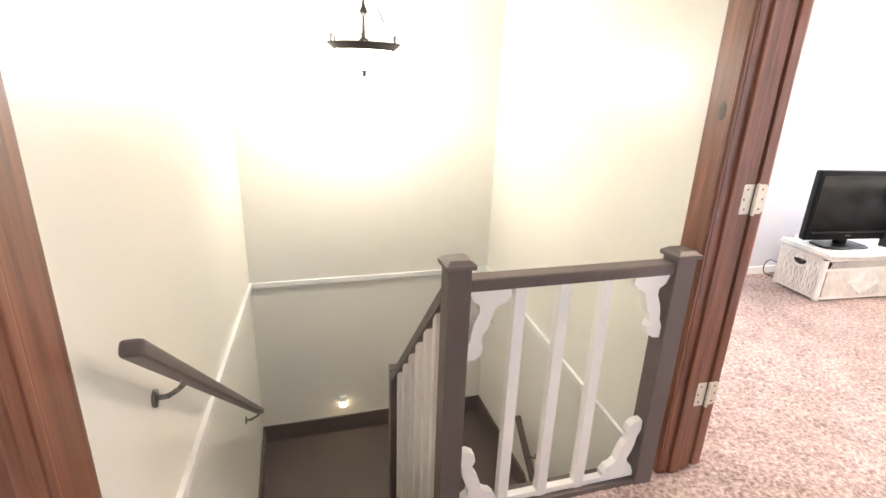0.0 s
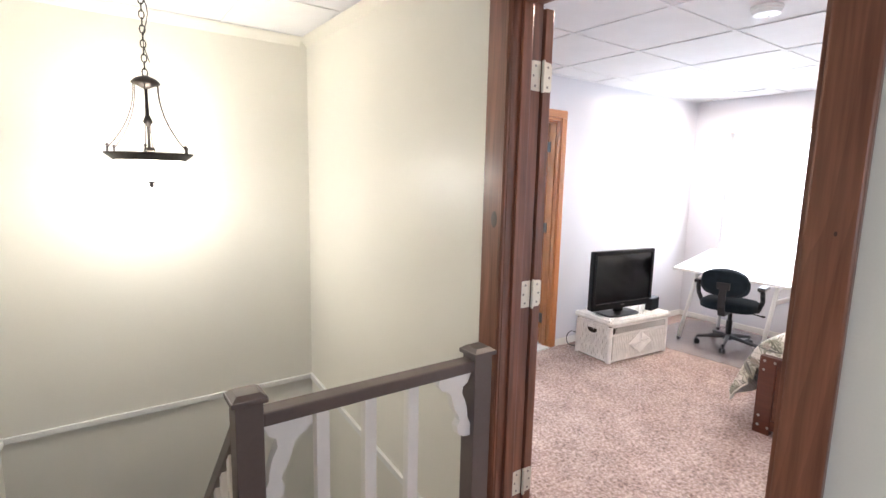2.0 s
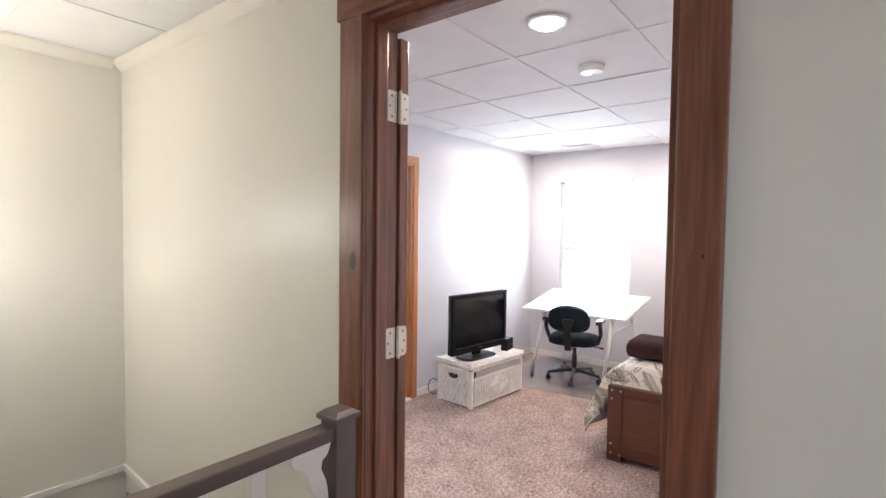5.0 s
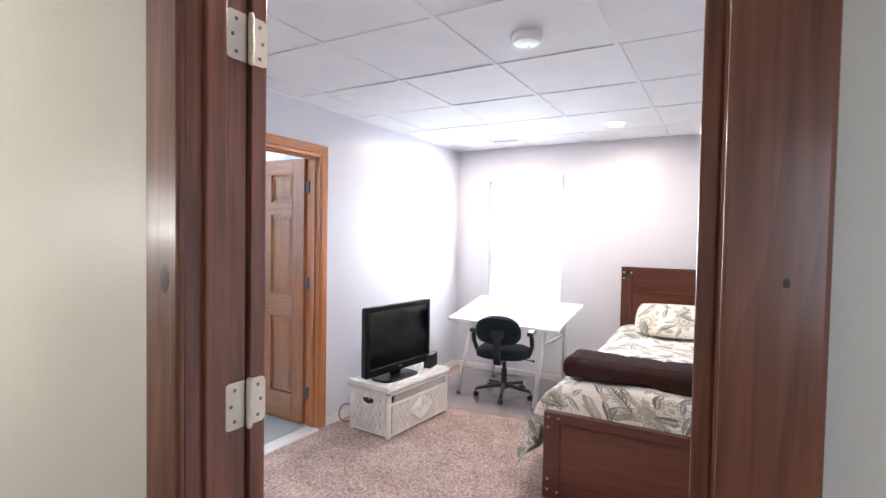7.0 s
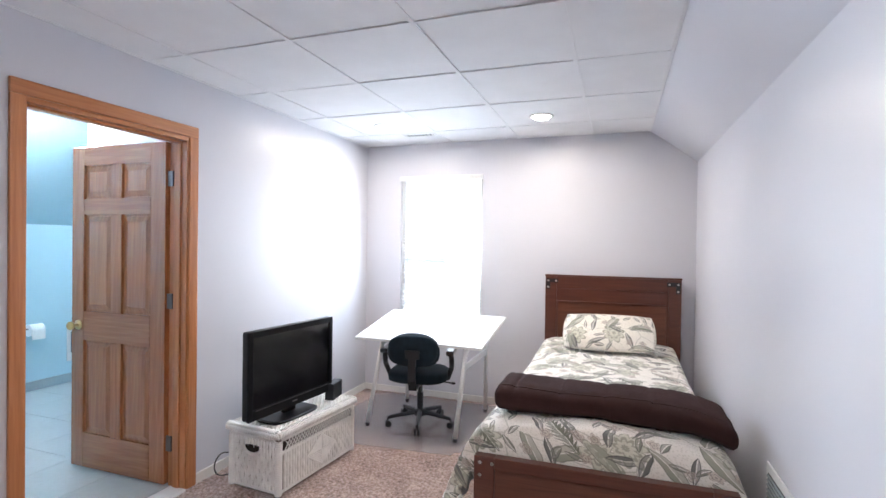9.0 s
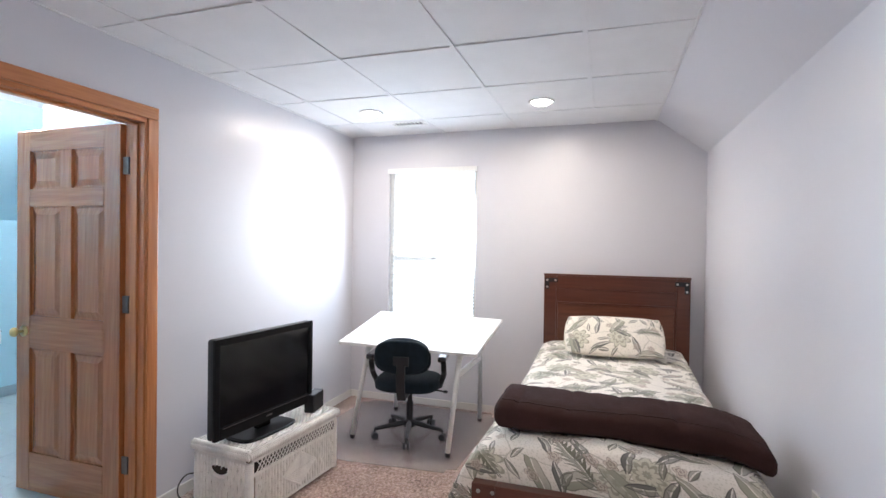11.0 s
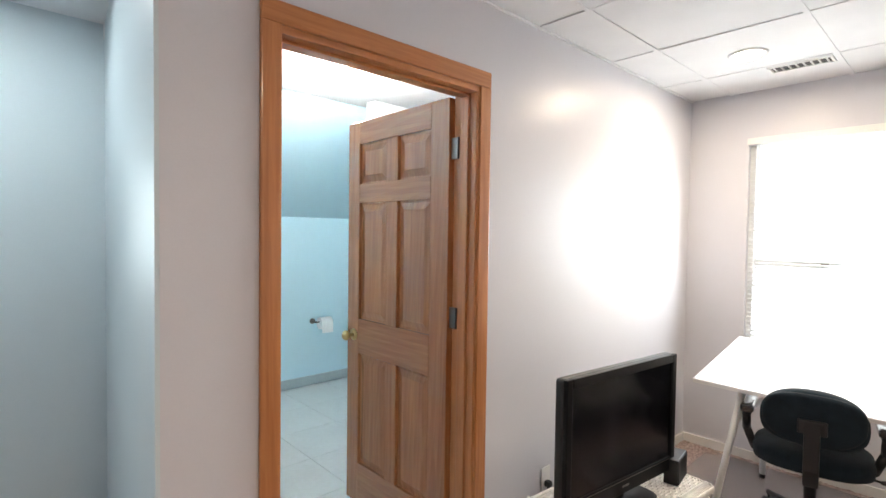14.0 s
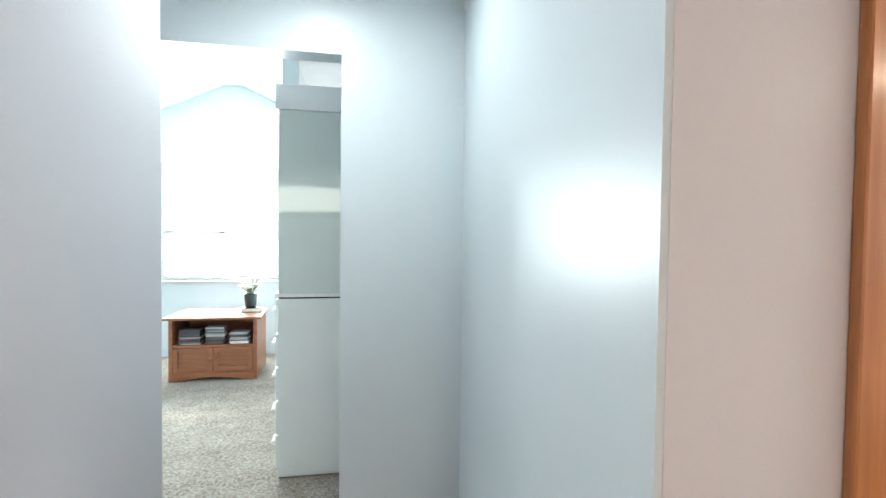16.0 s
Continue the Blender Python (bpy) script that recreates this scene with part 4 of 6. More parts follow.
def ceiling_vent():
    root = empty("ceiling_vent", pose(5.44, 2.46, CZ), "white louvred ceiling vent with dark slots", "vent")
    for dims in ((-0.06, -0.045, -0.15, 0.15), (0.045, 0.06, -0.15, 0.15), (-0.045, 0.045, -0.15, -0.135), (-0.045, 0.045, 0.135, 0.15)):
        boxpart("frame", (*dims, -0.010, 0.0), M_WHITEP, root, bevel=0.002, seg=1)
    # no duct behind: black sheet paints the shade between the slats
    boxpart("backing", (-0.045, 0.045, -0.135, 0.135, -0.003, 0.0), M_BLACK, root, "black sheet standing for shade in the duct")
    for k in range(8):
        y = -0.119 + k * 0.034
        bm = bmesh.new()
        box(bm, -0.045, 0.045, y - 0.0035, y + 0.0035, -0.009, -0.003)
        part("slat", bm, M_WHITEP, root)


ceiling_vent()


def wall_register():
    root = empty("wall_register", pose(3.555, YR, 0.475), "white wall register with dark louvres low on the wall", "vent")
    boxpart("frame", (-0.19, 0.19, 0, 0.008, -0.12, 0.12), M_WHITEP, root, bevel=0.003)
    # black sheet in place of the shaded duct behind the louvres
    boxpart("backing", (-0.155, 0.155, 0.0085, 0.0105, -0.085, 0.085), M_BLACK, root, "black sheet standing for shade in the duct")
    for k in range(9):
        z = -0.076 + k * 0.019
        boxpart("slat", (-0.155, 0.155, 0.0095, 0.015, z - 0.004, z + 0.004), M_GREYBASE, root)


wall_register()

# ---- bedroom furniture ----
def floral(name, base, along, across, scale=1.0):
    """Off-white cotton print of leaves, fern sprigs and open flowers on a dotted ground."""
    m, nt, b = mat(name)
    N, L = nt.nodes, nt.links
    co = N.new("ShaderNodeTexCoord")

    def math1(op, a, c=None, d=None):
        n = N.new("ShaderNodeMath")
        n.operation = op
        for k, v in enumerate((a, c, d)):
            if v is None:
                continue
            if isinstance(v, (int, float)):
                n.inputs[k].default_value = v
            else:
                L.new(v, n.inputs[k])
        return n.outputs[0]

    def dot(vec):
        n = N.new("ShaderNodeVectorMath")
        n.operation = "DOT_PRODUCT"
        n.inputs[1].default_value = [q * scale for q in vec]
        L.new(co.outputs["Object"], n.inputs[0])
        return n.outputs["Value"]

    flat = N.new("ShaderNodeCombineXYZ")
    L.new(dot(along), flat.inputs[0])
    L.new(dot(across), flat.inputs[1])
    warp = N.new("ShaderNodeTexNoise")
    warp.inputs["Scale"].default_value, warp.inputs["Detail"].default_value = 9.0, 2
    L.new(flat.outputs[0], warp.inputs["Vector"])
    bend = N.new("ShaderNodeVectorMath")
    bend.operation = "MULTIPLY_ADD"
    bend.inputs[1].default_value = (0.035, 0.035, 0)
    L.new(warp.outputs["Color"], bend.inputs[0])
    L.new(flat.outputs[0], bend.inputs[2])

    def motif(size, shift, pick):
        """Local place within the nearest motif, its turn picked at random."""
        mv = N.new("ShaderNodeVectorMath")
        mv.operation = "ADD"
        mv.inputs[1].default_value = (shift, shift * 1.7, 0)
        L.new(bend.outputs[0], mv.inputs[0])
        v = N.new("ShaderNodeTexVoronoi")
        v.voronoi_dimensions = "2D"
        v.inputs["Scale"].default_value, v.inputs["Randomness"].default_value = size, 0.75
        L.new(mv.outputs[0], v.inputs["Vector"])
        sub = N.new("ShaderNodeVectorMath")
        sub.operation = "SUBTRACT"
        L.new(mv.outputs[0], sub.inputs[0])
        L.new(v.outputs["Position"], sub.inputs[1])
        sep = N.new("ShaderNodeSeparateColor")
        L.new(v.outputs["Color"], sep.inputs[0])
        rot = N.new("ShaderNodeVectorRotate")
        rot.rotation_type = "Z_AXIS"
        L.new(sub.outputs[0], rot.inputs["Vector"])
        L.new(math1("MULTIPLY", sep.outputs[0], 6.283), rot.inputs["Angle"])
        xyz = N.new("ShaderNodeSeparateXYZ")
        L.new(rot.outputs[0], xyz.inputs[0])
        return xyz.outputs[0], xyz.outputs[1], math1("GREATER_THAN", sep.outputs[1], pick), sep.outputs[2]

    def soft(value, edge):
        n = N.new("ShaderNodeMapRange")
        n.inputs["From Min"].default_value, n.inputs["From Max"].default_value = 0.0, edge
        L.new(value, n.inputs[0])
        return n.outputs[0]

    def blend(a, fac, color):
        x = N.new("ShaderNodeMix")
        x.data_type = "RGBA"
        L.new(fac, x.inputs["Factor"])
        if isinstance(a, tuple):
            x.inputs["A"].default_value = (*a, 1)
        else:
            L.new(a, x.inputs["A"])
        x.inputs["B"].default_value = (*color, 1)
        return x.outputs["Result"]

    def leaf(size, shift, pick, length, width, teeth=0.0):
        x, y, on, tone = motif(size, shift, pick)
        q = math1("DIVIDE", x, length)
        half = math1("MULTIPLY", math1("SUBTRACT", 1.0, math1("MULTIPLY", q, q)), width)
        if teeth:
            lean = math1("ADD", x, math1("MULTIPLY", math1("ABSOLUTE", y), -0.6))
            half = math1("MULTIPLY", half, math1("MULTIPLY_ADD", math1("FRACT", math1("MULTIPLY", lean, teeth)), 0.75, 0.3))
        ay = math1("ABSOLUTE", y)
        body = math1("MULTIPLY", soft(math1("SUBTRACT", half, ay), 0.002), on)
        vein = soft(math1("SUBTRACT", ay, 0.0012), 0.0015)
        side = math1("MULTIPLY_ADD", math1("GREATER_THAN", y, 0.0), 0.35, 0.65)
        fill = math1("MULTIPLY", math1("MULTIPLY", body, vein), side)
        rim = math1("MULTIPLY", math1("MULTIPLY", body, soft(math1("SUBTRACT", ay, math1("SUBTRACT", half, 0.005)), 0.002)), 0.8)
        return fill, rim, tone

    def flower(size, shift, pick, radius, petals):
        x, y, on, tone = motif(size, shift, pick)
        r = math1("SQRT", math1("ADD", math1("MULTIPLY", x, x), math1("MULTIPLY", y, y)))
        a = math1("ARCTAN2", y, x)
        edge = math1("MULTIPLY", math1("MULTIPLY_ADD", math1("ABSOLUTE", math1("COSINE", math1("MULTIPLY", a, petals / 2))), 0.35, 0.65), radius)
        body = math1("MULTIPLY", soft(math1("SUBTRACT", edge, r), 0.003), on)
        ring = math1("MULTIPLY", body, soft(math1("SINE", math1("MULTIPLY", math1("DIVIDE", r, edge), 15.0)), 0.5))
        return math1("MULTIPLY", body, 0.6), math1("MULTIPLY", ring, 0.6)

    dots = N.new("ShaderNodeTexVoronoi")
    dots.voronoi_dimensions = "2D"
    dots.inputs["Scale"].default_value = 85
    L.new(flat.outputs[0], dots.inputs["Vector"])
    col = blend(base, math1("MULTIPLY", soft(math1("SUBTRACT", 0.30, dots.outputs["Distance"]), 0.08), 0.30), (0.46, 0.44, 0.36))
    stem = N.new("ShaderNodeTexVoronoi")
    stem.voronoi_dimensions, stem.feature = "2D", "DISTANCE_TO_EDGE"
    stem.inputs["Scale"].default_value = 5.5
    L.new(bend.outputs[0], stem.inputs["Vector"])
    col = blend(col, math1("MULTIPLY", soft(math1("SUBTRACT", 0.018, stem.outputs["Distance"]), 0.01), 0.55), (0.40, 0.39, 0.33))
    body, ring = flower(5.0, 0.3, 0.35, 0.082, 9)
    col = blend(col, body, (0.50, 0.50, 0.38))
    col = blend(col, ring, (0.24, 0.24, 0.19))
    for args, tint in (((6.0, 1.1, 0.45, 0.10, 0.030), (0.36, 0.36, 0.29)), ((5.0, 2.3, 0.62, 0.115, 0.042, 46.0), (0.19, 0.195, 0.150)),
                       ((8.0, 3.7, 0.52, 0.07, 0.018), (0.18, 0.178, 0.165)), ((12.0, 5.2, 0.5, 0.042, 0.013), (0.27, 0.27, 0.23))):
        fill, rim, _ = leaf(*args)
        col = blend(col, fill, tint)
        col = blend(col, rim, tuple(q * 0.55 for q in tint))
    body, ring = flower(11.0, 7.9, 0.6, 0.026, 5)
    col = blend(col, body, (0.58, 0.50, 0.42))
    col = blend(col, ring, (0.20, 0.17, 0.17))
    L.new(col, b.inputs["Base Color"])
    b.inputs["Roughness"].default_value, b.inputs["Sheen Weight"].default_value = 0.9, 0.2
    b.inputs["Specular IOR Level"].default_value = 0.2
    weave = N.new("ShaderNodeTexNoise")
    weave.inputs["Scale"].default_value = 420
    L.new(co.outputs["Object"], weave.inputs["Vector"])
    bp = N.new("ShaderNodeBump")
    bp.inputs["Strength"].default_value, bp.inputs["Distance"].default_value = 0.2, 0.001
    L.new(weave.outputs[0], bp.inputs["Height"])
    L.new(bp.outputs[0], b.inputs["Normal"])
    return m


M_FLORAL = floral("floral_cotton_print", (0.83, 0.80, 0.74), (0, 1, -0.5), (1, 0, 1), 0.84)
M_FLORALP = floral("floral_pillow_print", (0.83, 0.79, 0.71), (1, 0, 0), (0, 0, 1), 0.95)
M_QUILT = surface("dark_brown_quilted_cotton", (0.038, 0.0195, 0.0185), 0.93, vary=0.18, scale=6, grain=220, bump=0.35, dist=0.004, spec=0.06, sheen=0.02)
M_STUD = surface("dull_metal_stud", (0.45, 0.43, 0.40), 0.35, metal=1.0, bump=0)


def sheet(name, rows, material, parent=None, label="", thick=0.0, closed=False):
    """A soft surface through rows of points."""
    bm = bmesh.new()
    vs = [[bm.verts.new(p) for p in r] for r in rows]
    for a, b in zip(vs, vs[1:]):
        n = len(a)
        for i in range(n if closed else n - 1):
            bm.faces.new((a[i], a[(i + 1) % n], b[(i + 1) % n], b[i]))
    if closed:
        bm.faces.new(vs[0])
        bm.faces.new(vs[-1])
    ob = part(name, bm, material, parent, label, smooth=True)
    if thick:
        md = ob.modifiers.new("thickness", "SOLIDIFY")
        md.thickness = thick
    return ob


def wob(x, y, s, amp, seed=0.0):
    return amp * noise.noise(Vector((x * s, y * s, seed)))


def bed():
    root = empty("bed", pose(0, 0, 0), "dark cherry wood twin bed, neatly made, against the low wall", "bed")
    # headboard
    hx0, hx1, ya, yb, top = 5.762, 5.812, 0.310, 1.388, 1.203
    hb = boxpart("headboard", (hx0 + 0.012, hx1, ya + 0.09, yb - 0.09, 0.25, top - 0.2), M_BEDP, root, "dark cherry panelled headboard", bevel=0.003)
    for y0, y1 in ((ya, ya + 0.095), (yb - 0.095, yb)):
        boxpart("post", (hx0, hx1, y0, y1, 0.0, top), M_BED, hb, bevel=0.004)
    boxpart("top_rail", (hx0 - 0.001, hx1, ya + 0.095, yb - 0.095, top - 0.105, top), M_BED, hb, bevel=0.004)
    boxpart("upper_panel", (hx0 + 0.006, hx1 - 0.01, ya + 0.095, yb - 0.095, top - 0.21, top - 0.105), M_BED, hb, bevel=0.002)
    a0, a1, b0, b1 = ya + 0.095, yb - 0.095, 0.45, top - 0.21
    boxpart("panel_moulding", (hx0 + 0.004, hx0 + 0.016, a0, a1, b1 - 0.014, b1), M_BED, hb, bevel=0.003)
    for y0 in (a0, a1 - 0.014):
        boxpart("panel_moulding", (hx0 + 0.004, hx0 + 0.016, y0, y0 + 0.014, b0, b1 - 0.014), M_BED, hb, bevel=0.003)
    boxpart("cap", (hx0 - 0.006, hx1 + 0.004, ya - 0.004, yb + 0.004, top, top + 0.012), M_BED, hb, bevel=0.003)
    for y0, y1 in ((ya + 0.008, ya + 0.108), (yb - 0.108, yb - 0.008)):
        bm = bmesh.new()
        box(bm, hx0 - 0.0025, hx0 + 0.002, y0, y1, top - 0.056, top - 0.022)
        yc = y0 if y0 < 0.8 else y1 - 0.034
        box(bm, hx0 - 0.0024, hx0 + 0.002, yc, yc + 0.034, top - 0.112, top - 0.056)
        part("corner_plate", bm, M_BLACK, hb, "dark metal corner plate")
    for y in (ya + 0.025, ya + 0.09, yb - 0.09, yb - 0.025):
        for z in ((top - 0.04, top - 0.095) if y in (ya + 0.025, yb - 0.025) else (top - 0.04,)):
            bm = bmesh.new()
            ball(bm, (hx0 - 0.003, y, z), 0.009, 0.5, 1, 1, u=10, v=6)
            part("stud", bm, M_STUD, hb, "dull metal stud", smooth=True)
    # footboard
    fx0, fx1, fa, fb, ft = 3.578, 3.628, 0.330, 1.408, 0.498
    fbd = boxpart("footboard", (fx0 + 0.014, fx1, fa + 0.09, fb - 0.09, 0.06, ft - 0.05), M_BEDP, root, "dark cherry panelled footboard", bevel=0.003)
    for y0, y1 in ((fa, fa + 0.095), (fb - 0.095, fb)):
        boxpart("post", (fx0, fx1, y0, y1, 0.0, ft), M_BED, fbd, bevel=0.004)
    boxpart("top_rail", (fx0 - 0.001, fx1, fa + 0.095, fb - 0.095, ft - 0.052, ft), M_BED, fbd, bevel=0.004)
    boxpart("bottom_rail", (fx0 - 0.001, fx1, fa + 0.095, fb - 0.095, 0.04, 0.10), M_BED, fbd, bevel=0.004)
    for y in (fa + 0.028, fa + 0.085, fb - 0.085, fb - 0.028):
        for z in ((ft - 0.028, ft - 0.085, 0.055, 0.115) if y in (fa + 0.028, fb - 0.028) else (ft - 0.028, 0.05)):
            bm = bmesh.new()
            ball(bm, (fx0 - 0.001, y, z), 0.0085, 0.5, 1, 1, u=10, v=6)
            part("stud", bm, M_STUD, fbd, "dull metal stud", smooth=True)
    for y0, y1 in ((0.345, 0.375), (1.355, 1.385)):
        boxpart("side_rail", (fx1, hx0, y0, y1, 0.14, 0.33), M_BED, root, bevel=0.004)
    boxpart("mattress", (3.68, 5.75, 0.390, 1.34, 0.30, 0.600), surface("white_mattress_cloth", (0.7, 0.69, 0.66), 0.9, bump=0.1), root, bevel=0.05, seg=4)


def coverlet():
    rows = []
    nx, ny = 70, 64
    for i in range(nx):
        f = max(0.0, (i - 9) / (nx - 10))
        front = max(0.0, (9 - i) / 9)
        x = 3.665 + f * (5.745 - 3.665) - 0.025 * math.sin(front * math.pi / 2)
        r = []
        near = (1 - f) ** 2
        flare = 0.165 * near * (1 - 0.70 * front ** 2)
        top = 0.635 + 0.045 * max(0, (f - 0.62) / 0.38) - 0.015 * max(0.0, 1 - f / 0.05) ** 2 - 0.20 * front ** 1.6
        drop = 0.12 + 0.09 * f + 0.15 * front ** 1.5
        prof = [(1.415 + flare + 0.030, drop), (1.425 + flare + 0.030, drop + 0.06), (1.425 + flare * 0.9, 0.30), (1.420 + flare * 0.55, 0.44), (1.410 + flare * 0.25, top - 0.08), (1.380, top - 0.025), (1.32, top - 0.005)]
        prof += [(1.32 - k * 0.114, top + 0.016 * math.sin(math.pi * k / 8)) for k in range(1, 8)]
        prof += [(0.41, top - 0.006), (0.362, top - 0.03), (0.338 - 0.02 * near, top - 0.09), (0.325 - 0.05 * near, 0.42), (0.312 - 0.08 * near, 0.24)]
        prof = [(y, min(z, top - 0.02) if front else z) for y, z in prof]
        # resample evenly
        d = [0.0]
        for a, b in zip(prof, prof[1:]):
            d.append(d[-1] + math.hypot(b[0] - a[0], b[1] - a[1]))
        for j in range(ny):
            s = d[-1] * j / (ny - 1)
            y = float(np.interp(s, d, [p[0] for p in prof]))
            z = float(np.interp(s, d, [p[1] for p in prof]))
            hang = max(0.0, (0.5 - z) / 0.4)
            y += 0.022 * hang * math.sin(x * 17 + 1.3 * math.sin(x * 5)) * (1 if y > 0.9 else 0.2)
            z += wob(x, y, 5.0, 0.012) + wob(x, y, 14.0, 0.005, 3.0)
            r.append((x, y, z))
        rows.append(r)
    ob = sheet("coverlet", rows, M_FLORAL, thick=0.012)
    tagged(ob, "off-white floral coverlet with grey-green leaves on the bed", "bedspread")
    cotton = surface("cream_hem_cotton", (0.70, 0.67, 0.60), 0.9, bump=0.1)
    for j in (0, ny - 1):
        bm = bmesh.new()
        for a, b in zip(rows, rows[1:]):
            rod(bm, a[j], b[j], 0.0065, seg=6, caps=False)
        part("hem", bm, cotton, ob, "cream stitched hem", smooth=True)


def pillow():
    bm = bmesh.new()
    nu, nv = 40, 26
    W, H, T = 0.335, 0.188, 0.054
    rows = []
    for side in (1, -1):
        g = []
        for i in range(nu + 1):
            col = []
            for j in range(nv + 1):
                u, v = -1 + 2 * i / nu, -1 + 2 * j / nv
                pinch = 1 - 0.05 * (1 - abs(u)) * 0 - 0.06 * (u * u) * (v * v)
                edge = max(0.0, (1 - abs(u) ** 4) * (1 - abs(v) ** 2.6)) ** 0.80
                th = T * edge * (1 + 0.12 * noise.noise(Vector((u * 2, v * 2, side))))
                col.append(bm.verts.new((W * u * pinch, side * th, H * v * pinch)))
            g.append(col)
        for i in range(nu):
            for j in range(nv):
                bm.faces.new((g[i][j], g[i + 1][j], g[i + 1][j + 1], g[i][j + 1]))
    bmesh.ops.remove_doubles(bm, verts=bm.verts, dist=0.0005)
    root = part("pillow", bm, M_FLORALP, None, smooth=True)
    root.matrix_world = pose(5.400, 0.857, 0.806, 0, 0, 0) @ pose(0, 0, 0, 0, 0, 90) @ pose(0, 0, 0, 53, 0, 0) @ pose(0, 0, 0, 0, 1, 0)
    tagged(root, "off-white floral print pillow leaning on the headboard", "pillow")
    bm = bmesh.new()
    pts = []
    for k in range(120):
        a = 2 * math.pi * k / 120
        c, s = math.cos(a), math.sin(a)
        n = 7
        r = (abs(c) ** n + abs(s) ** n) ** (-1 / n)
        u, v = r * c, r * s
        pn = 1 - 0.06 * u * u * v * v
        pts.append((W * u * pn, 0, H * v * pn))
    for a, b in zip(pts, pts[1:] + pts[:1]):
        rod(bm, a, b, 0.0045, seg=6, caps=False)
    part("piping", bm, surface("cream_piping", (0.68, 0.64, 0.54), 0.9, bump=0.1), root, "cream piping", smooth=True)


def comforter():
    """Folded quilted throw across the foot of the bed, its end drooping over the wall side."""
    rows, n, k = [], 120, 44

    def spine(f):
        droop = max(0.0, (f - 0.80) / 0.20)
        y = 1.372 - f * 1.075
        x = 3.972 + 0.02 * math.sin(f * 3) - 0.01 * f
        z = 0.708 - 0.012 * f - 0.055 * droop ** 2
        return x, y, z

    for i in range(n):
        f = i / (n - 1)
        x, y, lift = spine(f)
        hw = 0.205 + 0.010 * math.sin(f * 9) + 0.02 * f
        hh = 0.060 * (1 + 0.08 * math.sin(f * 11 + 1))
        ends = min(1.0, min(f, 1 - f) / 0.030 + 0.10) ** 0.4
        seam = 1 - 0.10 * math.exp(-((((f * 5.1) % 1.0) - 0.5) / 0.045) ** 2)
        r = []
        for j in range(k):
            a = 2 * math.pi * j / k
            c, s = math.cos(a), math.sin(a)
            px = hw * ends ** 0.3 * math.copysign(abs(c) ** 0.55, c)
            pz = hh * ends * seam * math.copysign(abs(s) ** 0.5, s)
            pz *= 1 - 0.35 * max(0.0, c)
            w = 1 + 0.07 * noise.noise(Vector((px * 8, y * 8, pz * 8)))
            crease = -0.006 * math.exp(-((s + 0.05) / 0.10) ** 2) if c < -0.5 else 0.0
            r.append((x + px * w - crease, y + 0.008 * noise.noise(Vector((px * 14, f * 30, 2))), lift + pz * w + 0.004 * noise.noise(Vector((px * 22, y * 22, 5)))))
        rows.append(r)
    ob = sheet("comforter", rows, M_QUILT, closed=True)
    tagged(ob, "dark brown quilted comforter folded across the bed foot", "comforter")
    thread = surface("dark_brown_piping", (0.030, 0.014, 0.012), 0.9, bump=0.1)
    for j in (15, 29):
        bm = bmesh.new()
        pts = [rows[i][j] for i in range(2, n - 2, 2)]
        for a, b in zip(pts, pts[1:]):
            rod(bm, a, b, 0.0042, seg=6, caps=False)
        part("piping", bm, thread, ob, "dark piped seam along the fold", smooth=True)


bed()
coverlet()
pillow()
comforter()

M_WICKER = surface("white_painted_wicker", (0.88, 0.865, 0.83), 0.55, vary=0.10, scale=14, grain=120, bump=0.25)
M_HOLLOW_SHADE = surface("painted_hollow_shade", (0.03, 0.025, 0.022), 0.9, bump=0)


